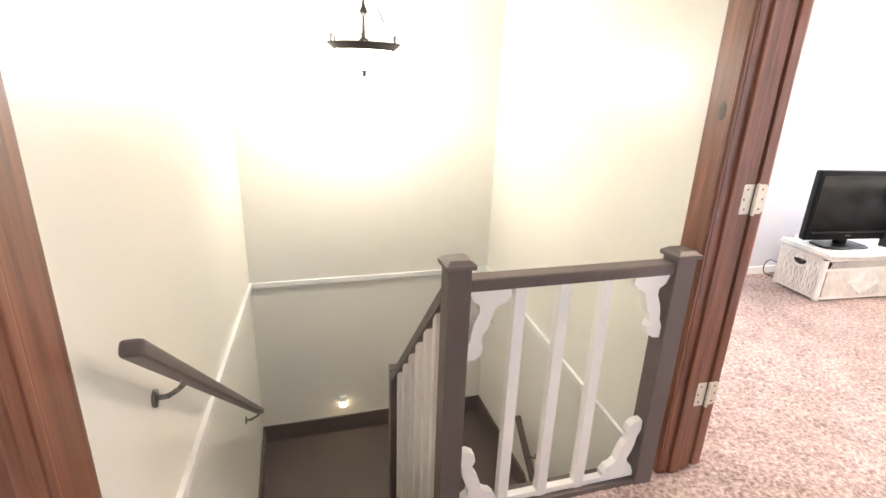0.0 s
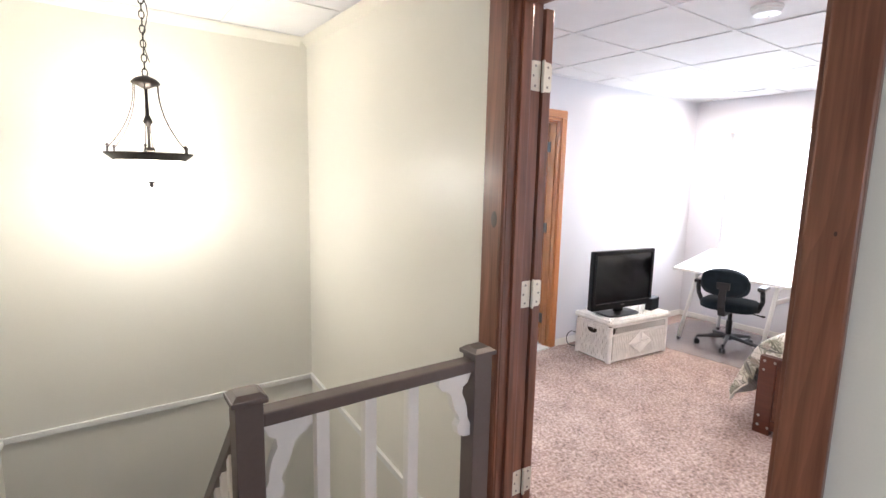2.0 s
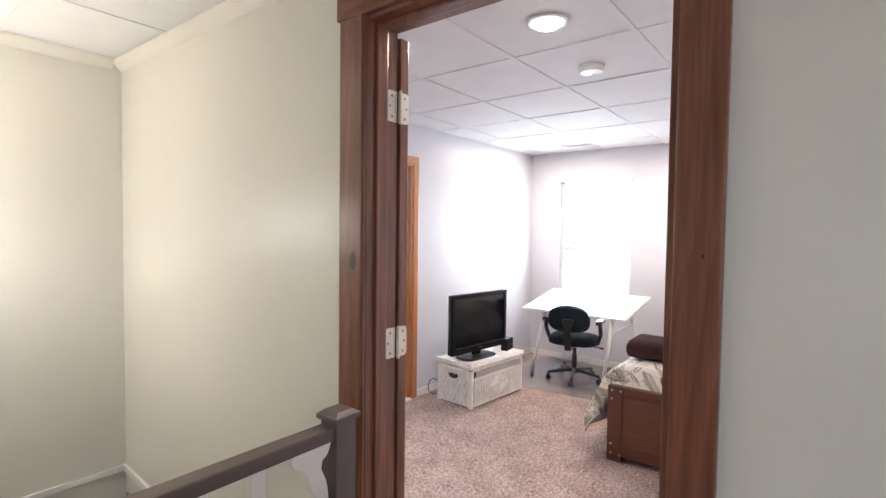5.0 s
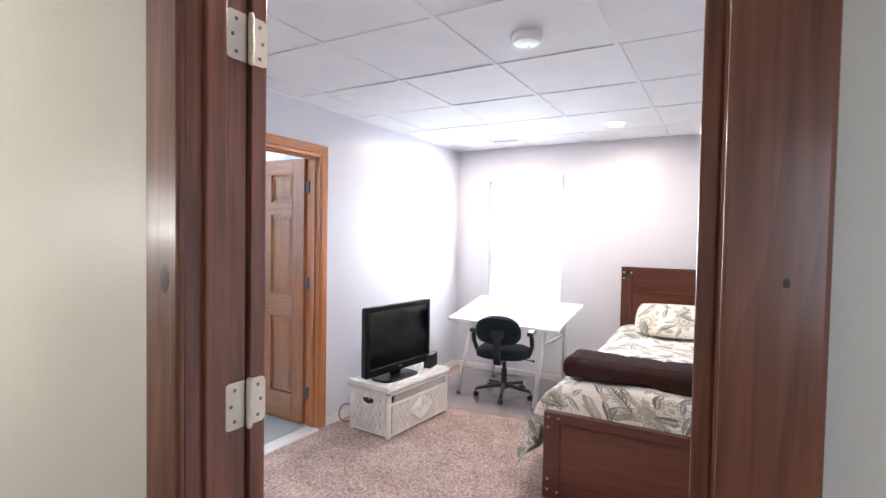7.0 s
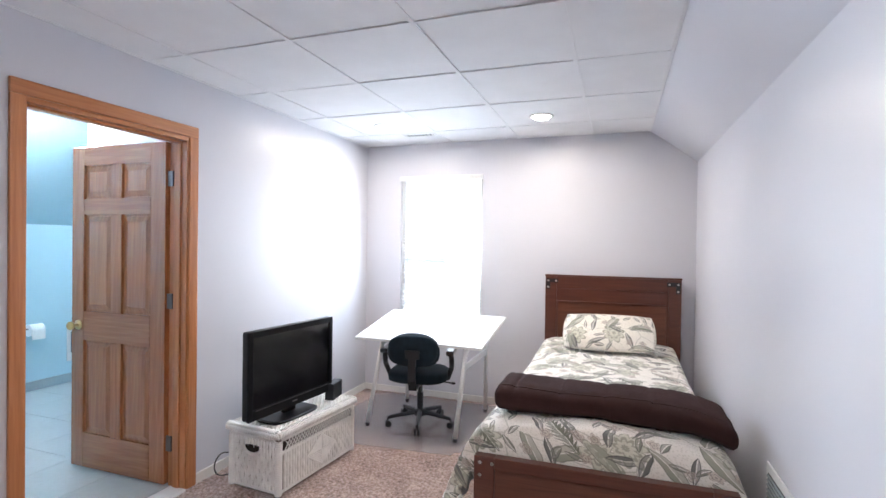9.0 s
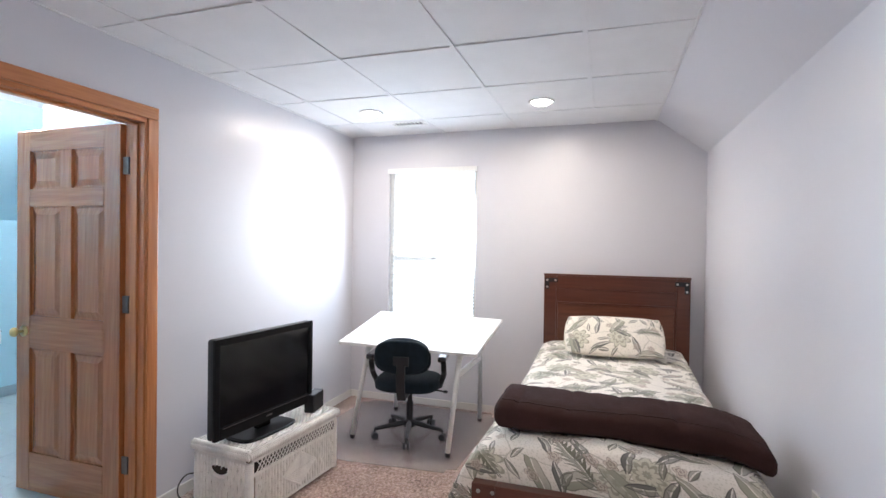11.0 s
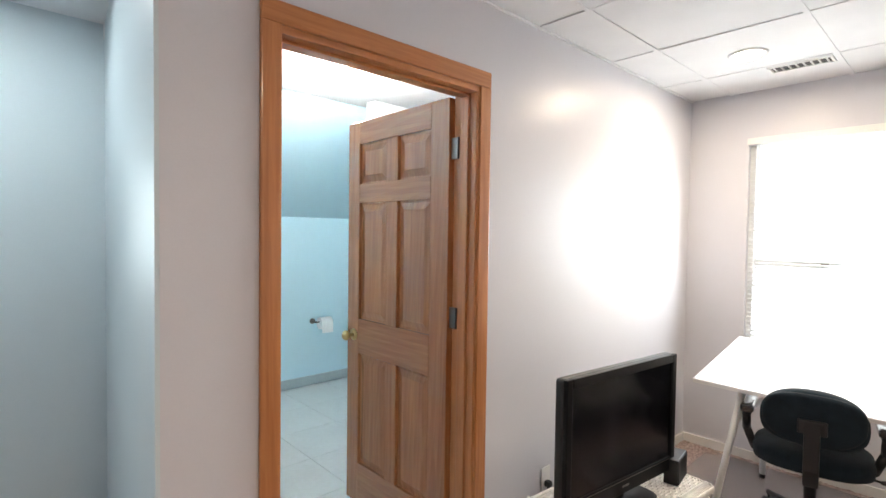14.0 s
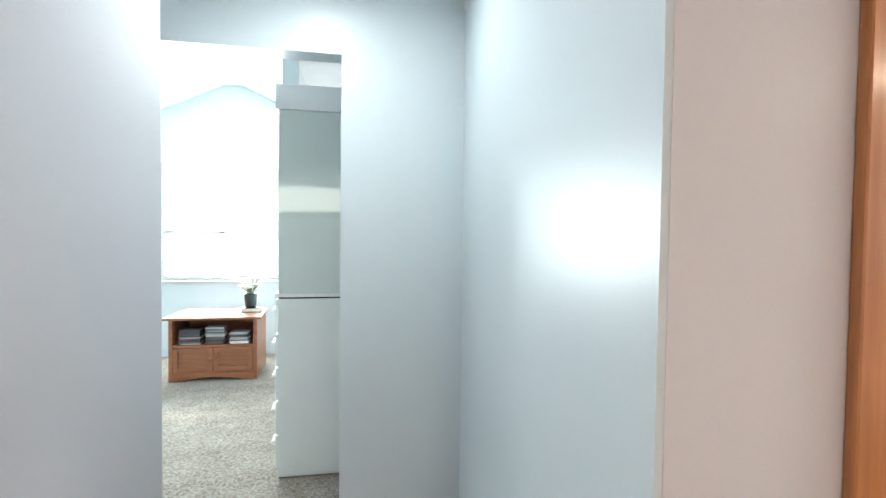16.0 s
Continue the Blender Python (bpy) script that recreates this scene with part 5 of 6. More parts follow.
def wicker_trunk():
    L, D, H = 0.765, 0.40, 0.375
    root = empty("wicker_trunk", pose(3.742, 2.608, 0, 0, 0, -5), "white painted wicker trunk with lattice band under the television", "trunk")
    # core coloured dark to paint the shade between the white reeds
    boxpart("core", (0.012, L - 0.012, 0.012, D - 0.012, 0.0, H - 0.05), surface("reed_gap_shade", (0.30, 0.27, 0.235), 0.85, bump=0.3), root, "inner core coloured dark as shade between the reeds")
    # uprights of reed, wavering as woven
    rng = random.Random(4)

    def reeds(name, count, place, z0, z1):
        bm = bmesh.new()
        for i in range(count):
            f = (i + 0.5) / count
            pts = []
            for j in range(7):
                z = z0 + (z1 - z0) * j / 6
                out = 0.003 * (1 if (i + j) % 2 else -0.2) + rng.uniform(-0.001, 0.001)
                pts.append(place(f, out, z))
            for a, b in zip(pts, pts[1:]):
                rod(bm, a, b, 0.0088, seg=7, caps=False)
        part(name, bm, M_WICKER, root, "white woven reeds", smooth=True)

    reeds("front_weave", 29, lambda f, o, z: (0.05 + f * (L - 0.10), 0.010 - o, z), 0.03, 0.240)
    reeds("end_weave", 14, lambda f, o, z: (0.010 - o, 0.04 + f * (D - 0.08), z), 0.03, H - 0.065)
    reeds("end_weave", 14, lambda f, o, z: (L - 0.010 + o, 0.04 + f * (D - 0.08), z), 0.03, H - 0.065)
    reeds("back_weave", 29, lambda f, o, z: (0.05 + f * (L - 0.10), D - 0.010 + o, z), 0.03, H - 0.065)
    # corner posts wrapped with cane
    for x in (0.022, L - 0.022):
        for y in (0.022, D - 0.022):
            bm = bmesh.new()
            wraps = int((H - 0.05) / 0.0105)
            lathe(bm, [(0.0215 if i % 2 == 0 else 0.0238, 0.0105 * (i // 2) + (0.0085 if i % 2 else 0.0)) for i in range(2 * wraps)], (x, y, 0), 12)
            part("corner_post", bm, M_WICKER, root, "cane-wrapped corner post")
    # rails
    for z in (0.022, 0.246, H - 0.054):
        bm = bmesh.new()
        for a, b in (((0.03, 0.004, z), (L - 0.03, 0.004, z)),):
            n = 90
            for i in range(n):
                x = a[0] + (b[0] - a[0]) * (i + 0.5) / n
                rod(bm, (x - 0.005, a[1], z - 0.008), (x + 0.005, a[1], z + 0.008), 0.0055, seg=6)
        part("braided_rail", bm, M_WICKER, root, "braided reed rail")
    for ex in (0.004, L - 0.004):
        for z in (0.022, H - 0.058):
            bm = bmesh.new()
            n = 46
            for i in range(n):
                y = 0.03 + (D - 0.06) * (i + 0.5) / n
                rod(bm, (ex, y - 0.005, z - 0.008), (ex, y + 0.005, z + 0.008), 0.0055, seg=6)
            part("braided_rail", bm, M_WICKER, root, "braided reed rail")
    # open lattice band
    # solid dark sheet, its colour stands for shade inside the trunk
    boxpart("lattice_shade", (0.045, L - 0.045, 0.004, 0.010, 0.254, H - 0.060), M_HOLLOW_SHADE, root, "dark sheet painting the shade behind the lattice")
    bm = bmesh.new()
    zlo, zhi = 0.252, H - 0.058
    n = 24
    for i in range(n):
        x = 0.05 + (L - 0.12) * i / n
        rod(bm, (x, 0.001, zlo), (x + 0.05, 0.001, zhi), 0.003, seg=6)
        rod(bm, (x + 0.05, -0.002, zlo), (x, -0.002, zhi), 0.003, seg=6)
    part("lattice", bm, M_WICKER, root, "open crossed lattice")
    # raised diamond on the front
    bm = bmesh.new()
    cx, cz = L / 2, 0.145
    for r in (0.092, 0.080, 0.068, 0.056, 0.044, 0.032, 0.020, 0.009):
        q = [(cx - r * 1.5, cz), (cx, cz + r), (cx + r * 1.5, cz), (cx, cz - r)]
        for a, b in zip(q, q[1:] + q[:1]):
            rod(bm, (a[0], -0.007, a[1]), (b[0], -0.005, b[1]), 0.0062, seg=8)
    part("diamond_motif", bm, M_WICKER, root, "raised reed diamond")
    # hand hole at the end, a dark plate coloured as its inner shade
    bm = bmesh.new()
    prism(bm, [(D / 2 + 0.055 * math.cos(a), 0.262 + (0.034 if math.sin(a) < 0 else 0.008) * math.sin(a)) for a in [2 * math.pi * i / 24 for i in range(24)]], "x", -0.0015, 0.006)
    part("hand_hole_shade", bm, M_HOLLOW_SHADE, root, "dark plate painting the shade inside the hand hole")
    bm = bmesh.new()
    pts = [(D / 2 + 0.066 * math.cos(a), 0.262 + 0.046 * math.sin(a)) for a in [math.pi + math.pi * i / 14 for i in range(15)]]
    for a, b in zip(pts, pts[1:]):
        rod(bm, (-0.003, *a), (-0.003, *b), 0.008, seg=8)
    part("hand_hole_rim", bm, M_WICKER, root, "wrapped reed rim", smooth=True)
    # lid with a thick braided border
    lid = boxpart("lid", (0.0, L, 0.0, D, H - 0.045, H - 0.004), M_WICKER, root, "white woven lid", bevel=0.014, seg=3)
    bm = bmesh.new()
    cor = [(-0.002, -0.002), (L + 0.002, -0.002), (L + 0.002, D + 0.002), (-0.002, D + 0.002)]
    for a, b in zip(cor, cor[1:] + cor[:1]):
        ln = math.hypot(b[0] - a[0], b[1] - a[1])
        ux, uy = (b[0] - a[0]) / ln, (b[1] - a[1]) / ln
        nx, ny = uy, -ux
        cnt = int(ln / 0.013)
        for i in range(cnt):
            s = ln * (i + 0.5) / cnt
            x, y = a[0] + ux * s, a[1] + uy * s
            p0 = (x - ux * 0.008 - nx * 0.022, y - uy * 0.008 - ny * 0.022, H + 0.001)
            p1 = (x + nx * 0.006, y + ny * 0.006, H - 0.012)
            p2 = (x + ux * 0.008 + nx * 0.004, y + uy * 0.008 + ny * 0.004, H - 0.042)
            rod(bm, p0, p1, 0.0058, seg=6)
            rod(bm, p1, p2, 0.0058, seg=6)
    part("lid_braid", bm, M_WICKER, lid, "thick braided border", smooth=True)
    bm = bmesh.new()
    for i in range(24):
        y = 0.03 + (D - 0.06) * (i + 0.5) / 24
        pts = [(0.025 + (L - 0.05) * j / 36, y, H - 0.002 + 0.0035 * (1 if (i + j) % 2 else -1)) for j in range(37)]
        for a, b in zip(pts, pts[1:]):
            rod(bm, a, b, 0.006, seg=5, caps=False)
    part("lid_weave", bm, M_WICKER, lid, "woven reed top", smooth=True)


wicker_trunk()

M_SCREEN = surface("dark_glossy_screen", (0.006, 0.006, 0.008), 0.13, vary=0.05, bump=0, spec=0.35)
M_GLOSSB = surface("glossy_black_plastic", (0.006, 0.006, 0.007), 0.38, vary=0.1, bump=0, spec=0.15)


def television():
    W, z0, z1 = 0.735, 0.062, 0.572
    root = empty("television", pose(3.644, 2.742, 0.381, 0, 0, -6.5), "black flat-screen television, switched off, on the wicker trunk", "television")
    back = bmesh.new()
    box(back, 0.0, W, 0.012, 0.055, z0, z1, bevel=0.018, seg=4)
    box(back, 0.12, W - 0.12, 0.05, 0.095, z0 + 0.06, z1 - 0.08, bevel=0.02, seg=3)
    part("housing", back, M_BLACK, root)
    for dims in ((0, 0.032, z0, z1), (W - 0.032, W, z0, z1), (0.032, W - 0.032, z1 - 0.036, z1), (0.032, W - 0.032, z0, z0 + 0.062)):
        boxpart("bezel", (dims[0], dims[1], -0.006, 0.014, dims[2], dims[3]), M_GLOSSB, root, bevel=0.004)
    boxpart("screen", (0.030, W - 0.030, 0.002, 0.013, z0 + 0.06, z1 - 0.034), M_SCREEN, root, "dark glossy screen")
    boxpart("badge", (W / 2 - 0.022, W / 2 + 0.022, -0.0075, -0.006, z0 + 0.026, z0 + 0.034), M_STEEL, root, "small silver badge")
    boxpart("trim_line", (0.05, W - 0.05, -0.0072, -0.006, z0 + 0.053, z0 + 0.056), M_STEEL, root)
    boxpart("neck", (W / 2 - 0.05, W / 2 + 0.05, 0.03, 0.06, 0.015, z0 + 0.05), M_GLOSSB, root, bevel=0.008)
    bm = bmesh.new()
    rings = []
    for r, z in ((1.0, 0.0), (1.0, 0.008), (0.93, 0.014), (0.3, 0.022)):
        rings.append([bm.verts.new((W / 2 + 0.20 * r * math.copysign(abs(math.cos(a)) ** 0.5, math.cos(a)), 0.045 + 0.105 * r * math.copysign(abs(math.sin(a)) ** 0.5, math.sin(a)), z)) for a in [2 * math.pi * i / 40 for i in range(40)]])
    for a, b in zip(rings, rings[1:]):
        for i in range(40):
            bm.faces.new((a[i], a[(i + 1) % 40], b[(i + 1) % 40], b[i]))
    bm.faces.new(rings[0][::-1])
    bm.faces.new(rings[-1])
    part("stand_base", bm, M_GLOSSB, root, smooth=False)


television()


def speaker_box():
    root = empty("media_box", pose(4.405, 2.660, 0.383, 0, 0, 8), "small black media box standing beside the television", "media box")
    boxpart("body", (-0.075, 0.075, -0.03, 0.03, 0, 0.112), M_BLACK, root, bevel=0.005)
    boxpart("face", (-0.069, 0.069, -0.0325, -0.03, 0.006, 0.106), M_GLOSSB, root)


speaker_box()


def cable(name, pts, r, label, material=M_BLACK):
    cu = bpy.data.curves.new(name, "CURVE")
    cu.dimensions, cu.bevel_depth, cu.bevel_resolution = "3D", r, 3
    sp = cu.splines.new("NURBS")
    sp.points.add(len(pts) - 1)
    for p, q in zip(sp.points, pts):
        p.co = (*q, 1)
    sp.use_endpoint_u, sp.order_u = True, 4
    cu.materials.append(material)
    return tagged(new(name, cu), label, "cable")


cable("power_cable", [(4.14, 3.15, 0.25), (4.05, 3.12, 0.12), (3.93, 3.12, 0.10), (3.85, 3.10, 0.155), (3.765, 3.08, 0.15), (3.735, 3.08, 0.08), (3.79, 3.07, 0.012), (3.92, 3.06, 0.010)], 0.004, "black power cable looping by the trunk")
cable("aerial_cable", [(4.30, 2.70, 0.62), (4.35, 2.69, 0.56), (4.39, 2.67, 0.50)], 0.002, "thin black cable behind the television")


def wall_outlet(x, z):
    root = empty("wall_outlet", pose(x, YB, z), "white wall outlet with a plug", "outlet")
    boxpart("plate", (-0.035, 0.035, -0.006, 0, -0.057, 0.057), M_WHITEP, root, bevel=0.003)
    boxpart("plug", (-0.014, 0.014, -0.035, -0.006, -0.035, -0.008), M_BLACK, root, bevel=0.004)


wall_outlet(4.16, 0.27)

M_DESK = surface("white_laminate", (0.80, 0.795, 0.78), 0.35, vary=0.02, bump=0)
M_TUBE = surface("white_enamel_tube", (0.78, 0.78, 0.77), 0.35, vary=0.02, bump=0)


def desk():
    root = empty("drafting_table", pose(0, 0, 0), "white drafting table with a tilted top and tube legs", "desk")
    bm = bmesh.new()
    fl, fr, br, bl = Vector((4.915, 2.785, 0.712)), Vector((4.868, 1.718, 0.712)), Vector((5.560, 1.686, 0.852)), Vector((5.605, 2.765, 0.852))
    t = Vector((0.004, 0, -0.022))
    a = [bm.verts.new(v) for v in (fl, fr, br, bl)]
    b = [bm.verts.new(v + t) for v in (fl, fr, br, bl)]
    bm.faces.new(a)
    bm.faces.new(b[::-1])
    for i in range(4):
        bm.faces.new((a[i], b[i], b[(i + 1) % 4], a[(i + 1) % 4]))
    bmesh.ops.bevel(bm, geom=list(bm.edges), offset=0.003, segments=2, affect="EDGES")
    part("tabletop", bm, M_DESK, root, "white laminate tilted top")
    legs = [((4.94, 2.672, 0.03), (4.965, 2.560, 0.686)), ((4.865, 1.910, 0.03), (4.925, 1.850, 0.686)), ((5.62, 2.62, 0.03), (5.50, 2.57, 0.800)), ((5.60, 1.87, 0.03), (5.48, 1.845, 0.800))]
    for foot, top in legs:
        bm = bmesh.new()
        rod(bm, foot, top, 0.017, seg=14)
        leg = part("leg", bm, M_TUBE, root, "white tube leg", smooth=True)
        bm = bmesh.new()
        lathe(bm, [(0.014, 0.0), (0.018, 0.006), (0.017, 0.026), (0.012, 0.034)], (foot[0], foot[1], 0.0), 14)
        part("foot_cap", bm, M_BLACK, leg, "black rubber foot", smooth=True)
        boxpart("bracket", (top[0] - 0.03, top[0] + 0.03, top[1] - 0.02, top[1] + 0.02, top[2], top[2] + 0.014), M_BLACK, leg, "dark mounting bracket", bevel=0.003)
    for a, b in (((4.912, 1.862, 0.548), (5.52, 1.852, 0.548)), ((4.960, 2.580, 0.548), (5.54, 2.585, 0.548)), ((4.925, 1.850, 0.672), (5.48, 1.845, 0.783)), ((4.965, 2.560, 0.672), (5.50, 2.570, 0.783))):
        bm = bmesh.new()
        d = Vector(b) - Vector(a)
        rot = d.to_track_quat("X", "Z").to_matrix().to_4x4()
        m = [(a[i] + b[i]) / 2 for i in range(3)]
        box(bm, m[0] - d.length / 2, m[0] + d.length / 2, m[1] - 0.010, m[1] + 0.010, m[2] - 0.020, m[2] + 0.020, bevel=0.003, rot=rot)
        part("side_brace", bm, M_TUBE, root, "white side brace")
    bm = bmesh.new()
    box(bm, 5.20, 5.23, 1.85, 2.57, 0.735, 0.760, bevel=0.003)
    part("cross_bar", bm, M_TUBE, root)
    bm = bmesh.new()
    box(bm, 5.475, 5.505, 1.85, 2.57, 0.785, 0.812, bevel=0.003)
    part("cross_bar", bm, M_TUBE, root)


desk()

M_FABRIC = surface("black_blue_seat_fabric", (0.012, 0.020, 0.028), 0.9, vary=0.25, scale=20, grain=400, bump=0.3, spec=0.2, sheen=0.05)


def cushion(bm, cx, cy, cz, w, d, h, n=3.2, bulge=0.3, low=None, taper=0.0):
    """Upholstered pad: rounded outline with a domed face."""
    seg = 44
    rings = []
    for r, z in ((0.90, -0.5), (0.985, -0.36), (1.0, -0.05), (0.985, 0.25), (0.90, 0.45), (0.6, 0.5 + bulge * 0.3), (0.2, 0.5 + bulge * 0.42)):
        ring = []
        for i in range(seg):
            a = 2 * math.pi * i / seg
            c, s = math.cos(a), math.sin(a)
            e = low if low and c > 0 else n
            k = (abs(c) ** e + abs(s) ** e) ** (-1 / e)
            ring.append(bm.verts.new((cx + w / 2 * r * k * c, cy + d / 2 * r * k * s * (1 + taper * k * c), cz + h * z)))
        rings.append(ring)
    for a, b in zip(rings, rings[1:]):
        for i in range(seg):
            bm.faces.new((a[i], a[(i + 1) % seg], b[(i + 1) % seg], b[i]))
    bm.faces.new(rings[0][::-1])
    bm.faces.new(rings[-1])


M_PAD = surface("polished_black_arm_pad", (0.016, 0.017, 0.020), 0.20, vary=0.1, bump=0, spec=0.8, coat=0.6)


def office_chair():
    """Local +x is the way the sitter faces."""
    root = empty("office_chair", pose(5.10, 2.29, 0, 0, 0, 10), "black office swivel chair with armrests, pushed to the desk", "chair")
    bm = bmesh.new()
    cushion(bm, -0.01, 0, 0.425, 0.43, 0.48, 0.08)
    part("seat", bm, M_FABRIC, root, "dark blue-black fabric seat", smooth=True)
    boxpart("seat_plate", (-0.09, 0.12, -0.10, 0.10, 0.365, 0.388), M_BLACK, root, bevel=0.005)
    bm = bmesh.new()
    cushion(bm, 0, 0, 0, 0.258, 0.400, 0.07, n=2.3, low=3.0, taper=0.03)
    bmesh.ops.transform(bm, matrix=pose(-0.235, 0, 0.660, 0, 82, 0), verts=bm.verts)
    part("backrest", bm, M_FABRIC, root, "rounded black fabric backrest", smooth=True)
    bm = bmesh.new()
    cushion(bm, 0, 0, 0, 0.245, 0.380, 0.03, n=2.3, bulge=0.1, low=3.0, taper=0.03)
    bmesh.ops.transform(bm, matrix=pose(-0.272, 0, 0.655, 0, -98, 0), verts=bm.verts)
    part("back_shell", bm, M_FABRIC, root, "black back shell", smooth=True)
    bm = bmesh.new()
    box(bm, -0.302, -0.280, -0.055, 0.055, 0.60, 0.665, bevel=0.008)
    for a, b in (((-0.292, 0.64), (-0.295, 0.44)), ((-0.295, 0.44), (-0.26, 0.365)), ((-0.26, 0.365), (0.03, 0.355))):
        d = Vector((b[0] - a[0], 0, b[1] - a[1]))
        rot = d.to_track_quat("X", "Z").to_matrix().to_4x4()
        box(bm, (a[0] + b[0]) / 2 - d.length / 2 - 0.008, (a[0] + b[0]) / 2 + d.length / 2 + 0.008, -0.030, 0.030, (a[1] + b[1]) / 2 - 0.011, (a[1] + b[1]) / 2 + 0.011, bevel=0.006, rot=rot)
    part("back_bar", bm, M_BLACK, root)
    for s in (-1, 1):
        bm = bmesh.new()
        pts = [(0.0, 0.16, 0.380), (-0.03, 0.235, 0.405), (-0.055, 0.268, 0.50), (-0.085, 0.268, 0.575), (-0.085, 0.262, 0.605)]
        pts = [(x, s * y, z) for x, y, z in pts]
        for a, b in zip(pts, pts[1:]):
            rod(bm, a, b, 0.020, 0.020, seg=10)
            ball(bm, b, 0.0202, u=10, v=6)
        arm = part("armrest", bm, M_BLACK, root, smooth=True)
        bm = bmesh.new()
        box(bm, -0.15, 0.07, s * 0.262 - 0.030, s * 0.262 + 0.030, 0.602, 0.640, bevel=0.014, seg=3)
        part("arm_pad", bm, M_PAD, arm, "glossy black arm pad")
    bm = bmesh.new()
    rod(bm, (0.03, 0, 0.10), (0.03, 0, 0.26), 0.026, seg=16)
    rod(bm, (0.03, 0, 0.26), (0.03, 0, 0.37), 0.018, seg=16)
    part("gas_column", bm, M_BLACK, root, smooth=False)
    bm = bmesh.new()
    rod(bm, (0.0, -0.10, 0.375), (-0.02, -0.27, 0.36), 0.006, seg=8)
    ball(bm, (-0.02, -0.275, 0.36), 0.013, 1, 1.6, 0.8)
    part("lever", bm, M_BLACK, root)
    hub = bmesh.new()
    lathe(hub, [(0.045, 0.075), (0.05, 0.09), (0.046, 0.118), (0.03, 0.128)], (0.03, 0, 0), 20)
    hub = part("hub", hub, M_BLACK, root, smooth=False)
    for i in range(5):
        a = 2 * math.pi * i / 5 + radians(187)
        c, s = math.cos(a), math.sin(a)
        bm = bmesh.new()
        rod(bm, (0.03 + 0.03 * c, 0.03 * s, 0.105), (0.03 + 0.265 * c, 0.265 * s, 0.075), 0.021, 0.014, seg=8)
        part("spoke", bm, M_BLACK, hub)
        bm = bmesh.new()
        ex, ey = 0.03 + 0.262 * c, 0.262 * s
        rod(bm, (ex, ey, 0.045), (ex, ey, 0.078), 0.007, seg=8)
        for o in (-0.014, 0.014):
            rod(bm, (ex - s * o - s * 0.008 * (1 if o > 0 else -1), ey + c * o + c * 0.008 * (1 if o > 0 else -1), 0.027), (ex - s * o * 0.4, ey + c * o * 0.4, 0.027), 0.025, seg=16)
        part("caster", bm, M_BLACK, hub, "black twin caster")


office_chair()


def chair_mat():
    m, nt, b = mat("clear_vinyl")
    b.inputs["Base Color"].default_value = (0.42, 0.39, 0.39, 1)
    b.inputs["Roughness"].default_value, b.inputs["Transmission Weight"].default_value, b.inputs["IOR"].default_value = 0.16, 0.45, 1.45
    n = nt.nodes.new("ShaderNodeTexNoise")
    n.inputs["Scale"].default_value = 3.5
    bp = nt.nodes.new("ShaderNodeBump")
    bp.inputs["Strength"].default_value, bp.inputs["Distance"].default_value = 0.35, 0.02
    nt.links.new(n.outputs[0], bp.inputs["Height"])
    nt.links.new(bp.outputs[0], b.inputs["Normal"])
    b.inputs["Alpha"].default_value = 0.50
    bm = bmesh.new()
    corners = [(4.56, 2.60), (4.63, 1.80), (5.76, 1.74), (5.78, 2.98), (4.66, 2.98)]
    prism(bm, corners, "z", 0.006, 0.0095)
    bmesh.ops.bevel(bm, geom=[e for e in bm.edges if abs(e.verts[0].co.z - e.verts[1].co.z) > 0.002], offset=0.06, segments=5, affect="EDGES")
    ob = part("chair_mat", bm, m)
    ob.visible_shadow = False
    tagged(ob, "clear glossy vinyl chair mat on the carpet", "floor mat")


chair_mat()

# ---- bathroom ----
def toilet_paper():
    root = empty("toilet_paper_holder", pose(4.53, 6.07, 0.615), "steel toilet paper holder with a white roll", "toilet paper holder")
    bm = bmesh.new()
    rod(bm, (-0.085, 0, 0), (-0.085, -0.012, 0), 0.026, seg=18)
    rod(bm, (-0.085, -0.012, 0), (-0.085, -0.085, 0), 0.009, seg=12)
    rod(bm, (-0.09, -0.085, 0), (0.09, -0.085, 0), 0.007, seg=12)
    part("bar", bm, M_STEEL, root, "steel holder bar", smooth=False)
    bm = bmesh.new()
    rod(bm, (-0.055, -0.085, -0.014), (0.06, -0.085, -0.014), 0.056, seg=28)
    part("roll", bm, surface("white_tissue", (0.85, 0.86, 0.86), 0.95, bump=0.15), root, "white tissue roll")
    bm = bmesh.new()
    box(bm, -0.055, 0.06, -0.142, -0.139, -0.10, -0.012)
    part("loose_sheet", bm, surface("white_tissue_sheet", (0.85, 0.86, 0.86), 0.95, bump=0.15), root, "loose white sheet")


toilet_paper()


def wall_heater():
    root = empty("wall_heater", pose(4.985, 6.07, 0.385), "white wall heater with a dark round grille", "heater")
    boxpart("plate", (-0.11, 0.11, -0.012, 0, -0.165, 0.165), M_WHITEP, root, bevel=0.004)
    boxpart("grille", (-0.075, 0.075, -0.015, -0.012, -0.08, 0.13), M_BLACK, root, "dark grille")
    for k in range(6):
        z = -0.065 + k * 0.034
        boxpart("louvre", (-0.075, 0.075, -0.019, -0.015, z, z + 0.008), M_STEEL, root, "steel louvre")
    bm = bmesh.new()
    rod(bm, (0, -0.028, -0.12), (0, -0.012, -0.12), 0.018, seg=16)
    part("dial", bm, M_WHITEP, root)


wall_heater()
wall("wall_shower", (4.24, XW, 4.78, 4.88, 0, CZ), surface("white_shower_wall", (0.80, 0.82, 0.82), 0.4, bump=0.05), "white painted partition wall in the bathroom")

# ---- far room ----
M_PINE = wood("orange_pine", (0.25, 0.08, 0.032), (0.37, 0.135, 0.06), 0.35, 0)
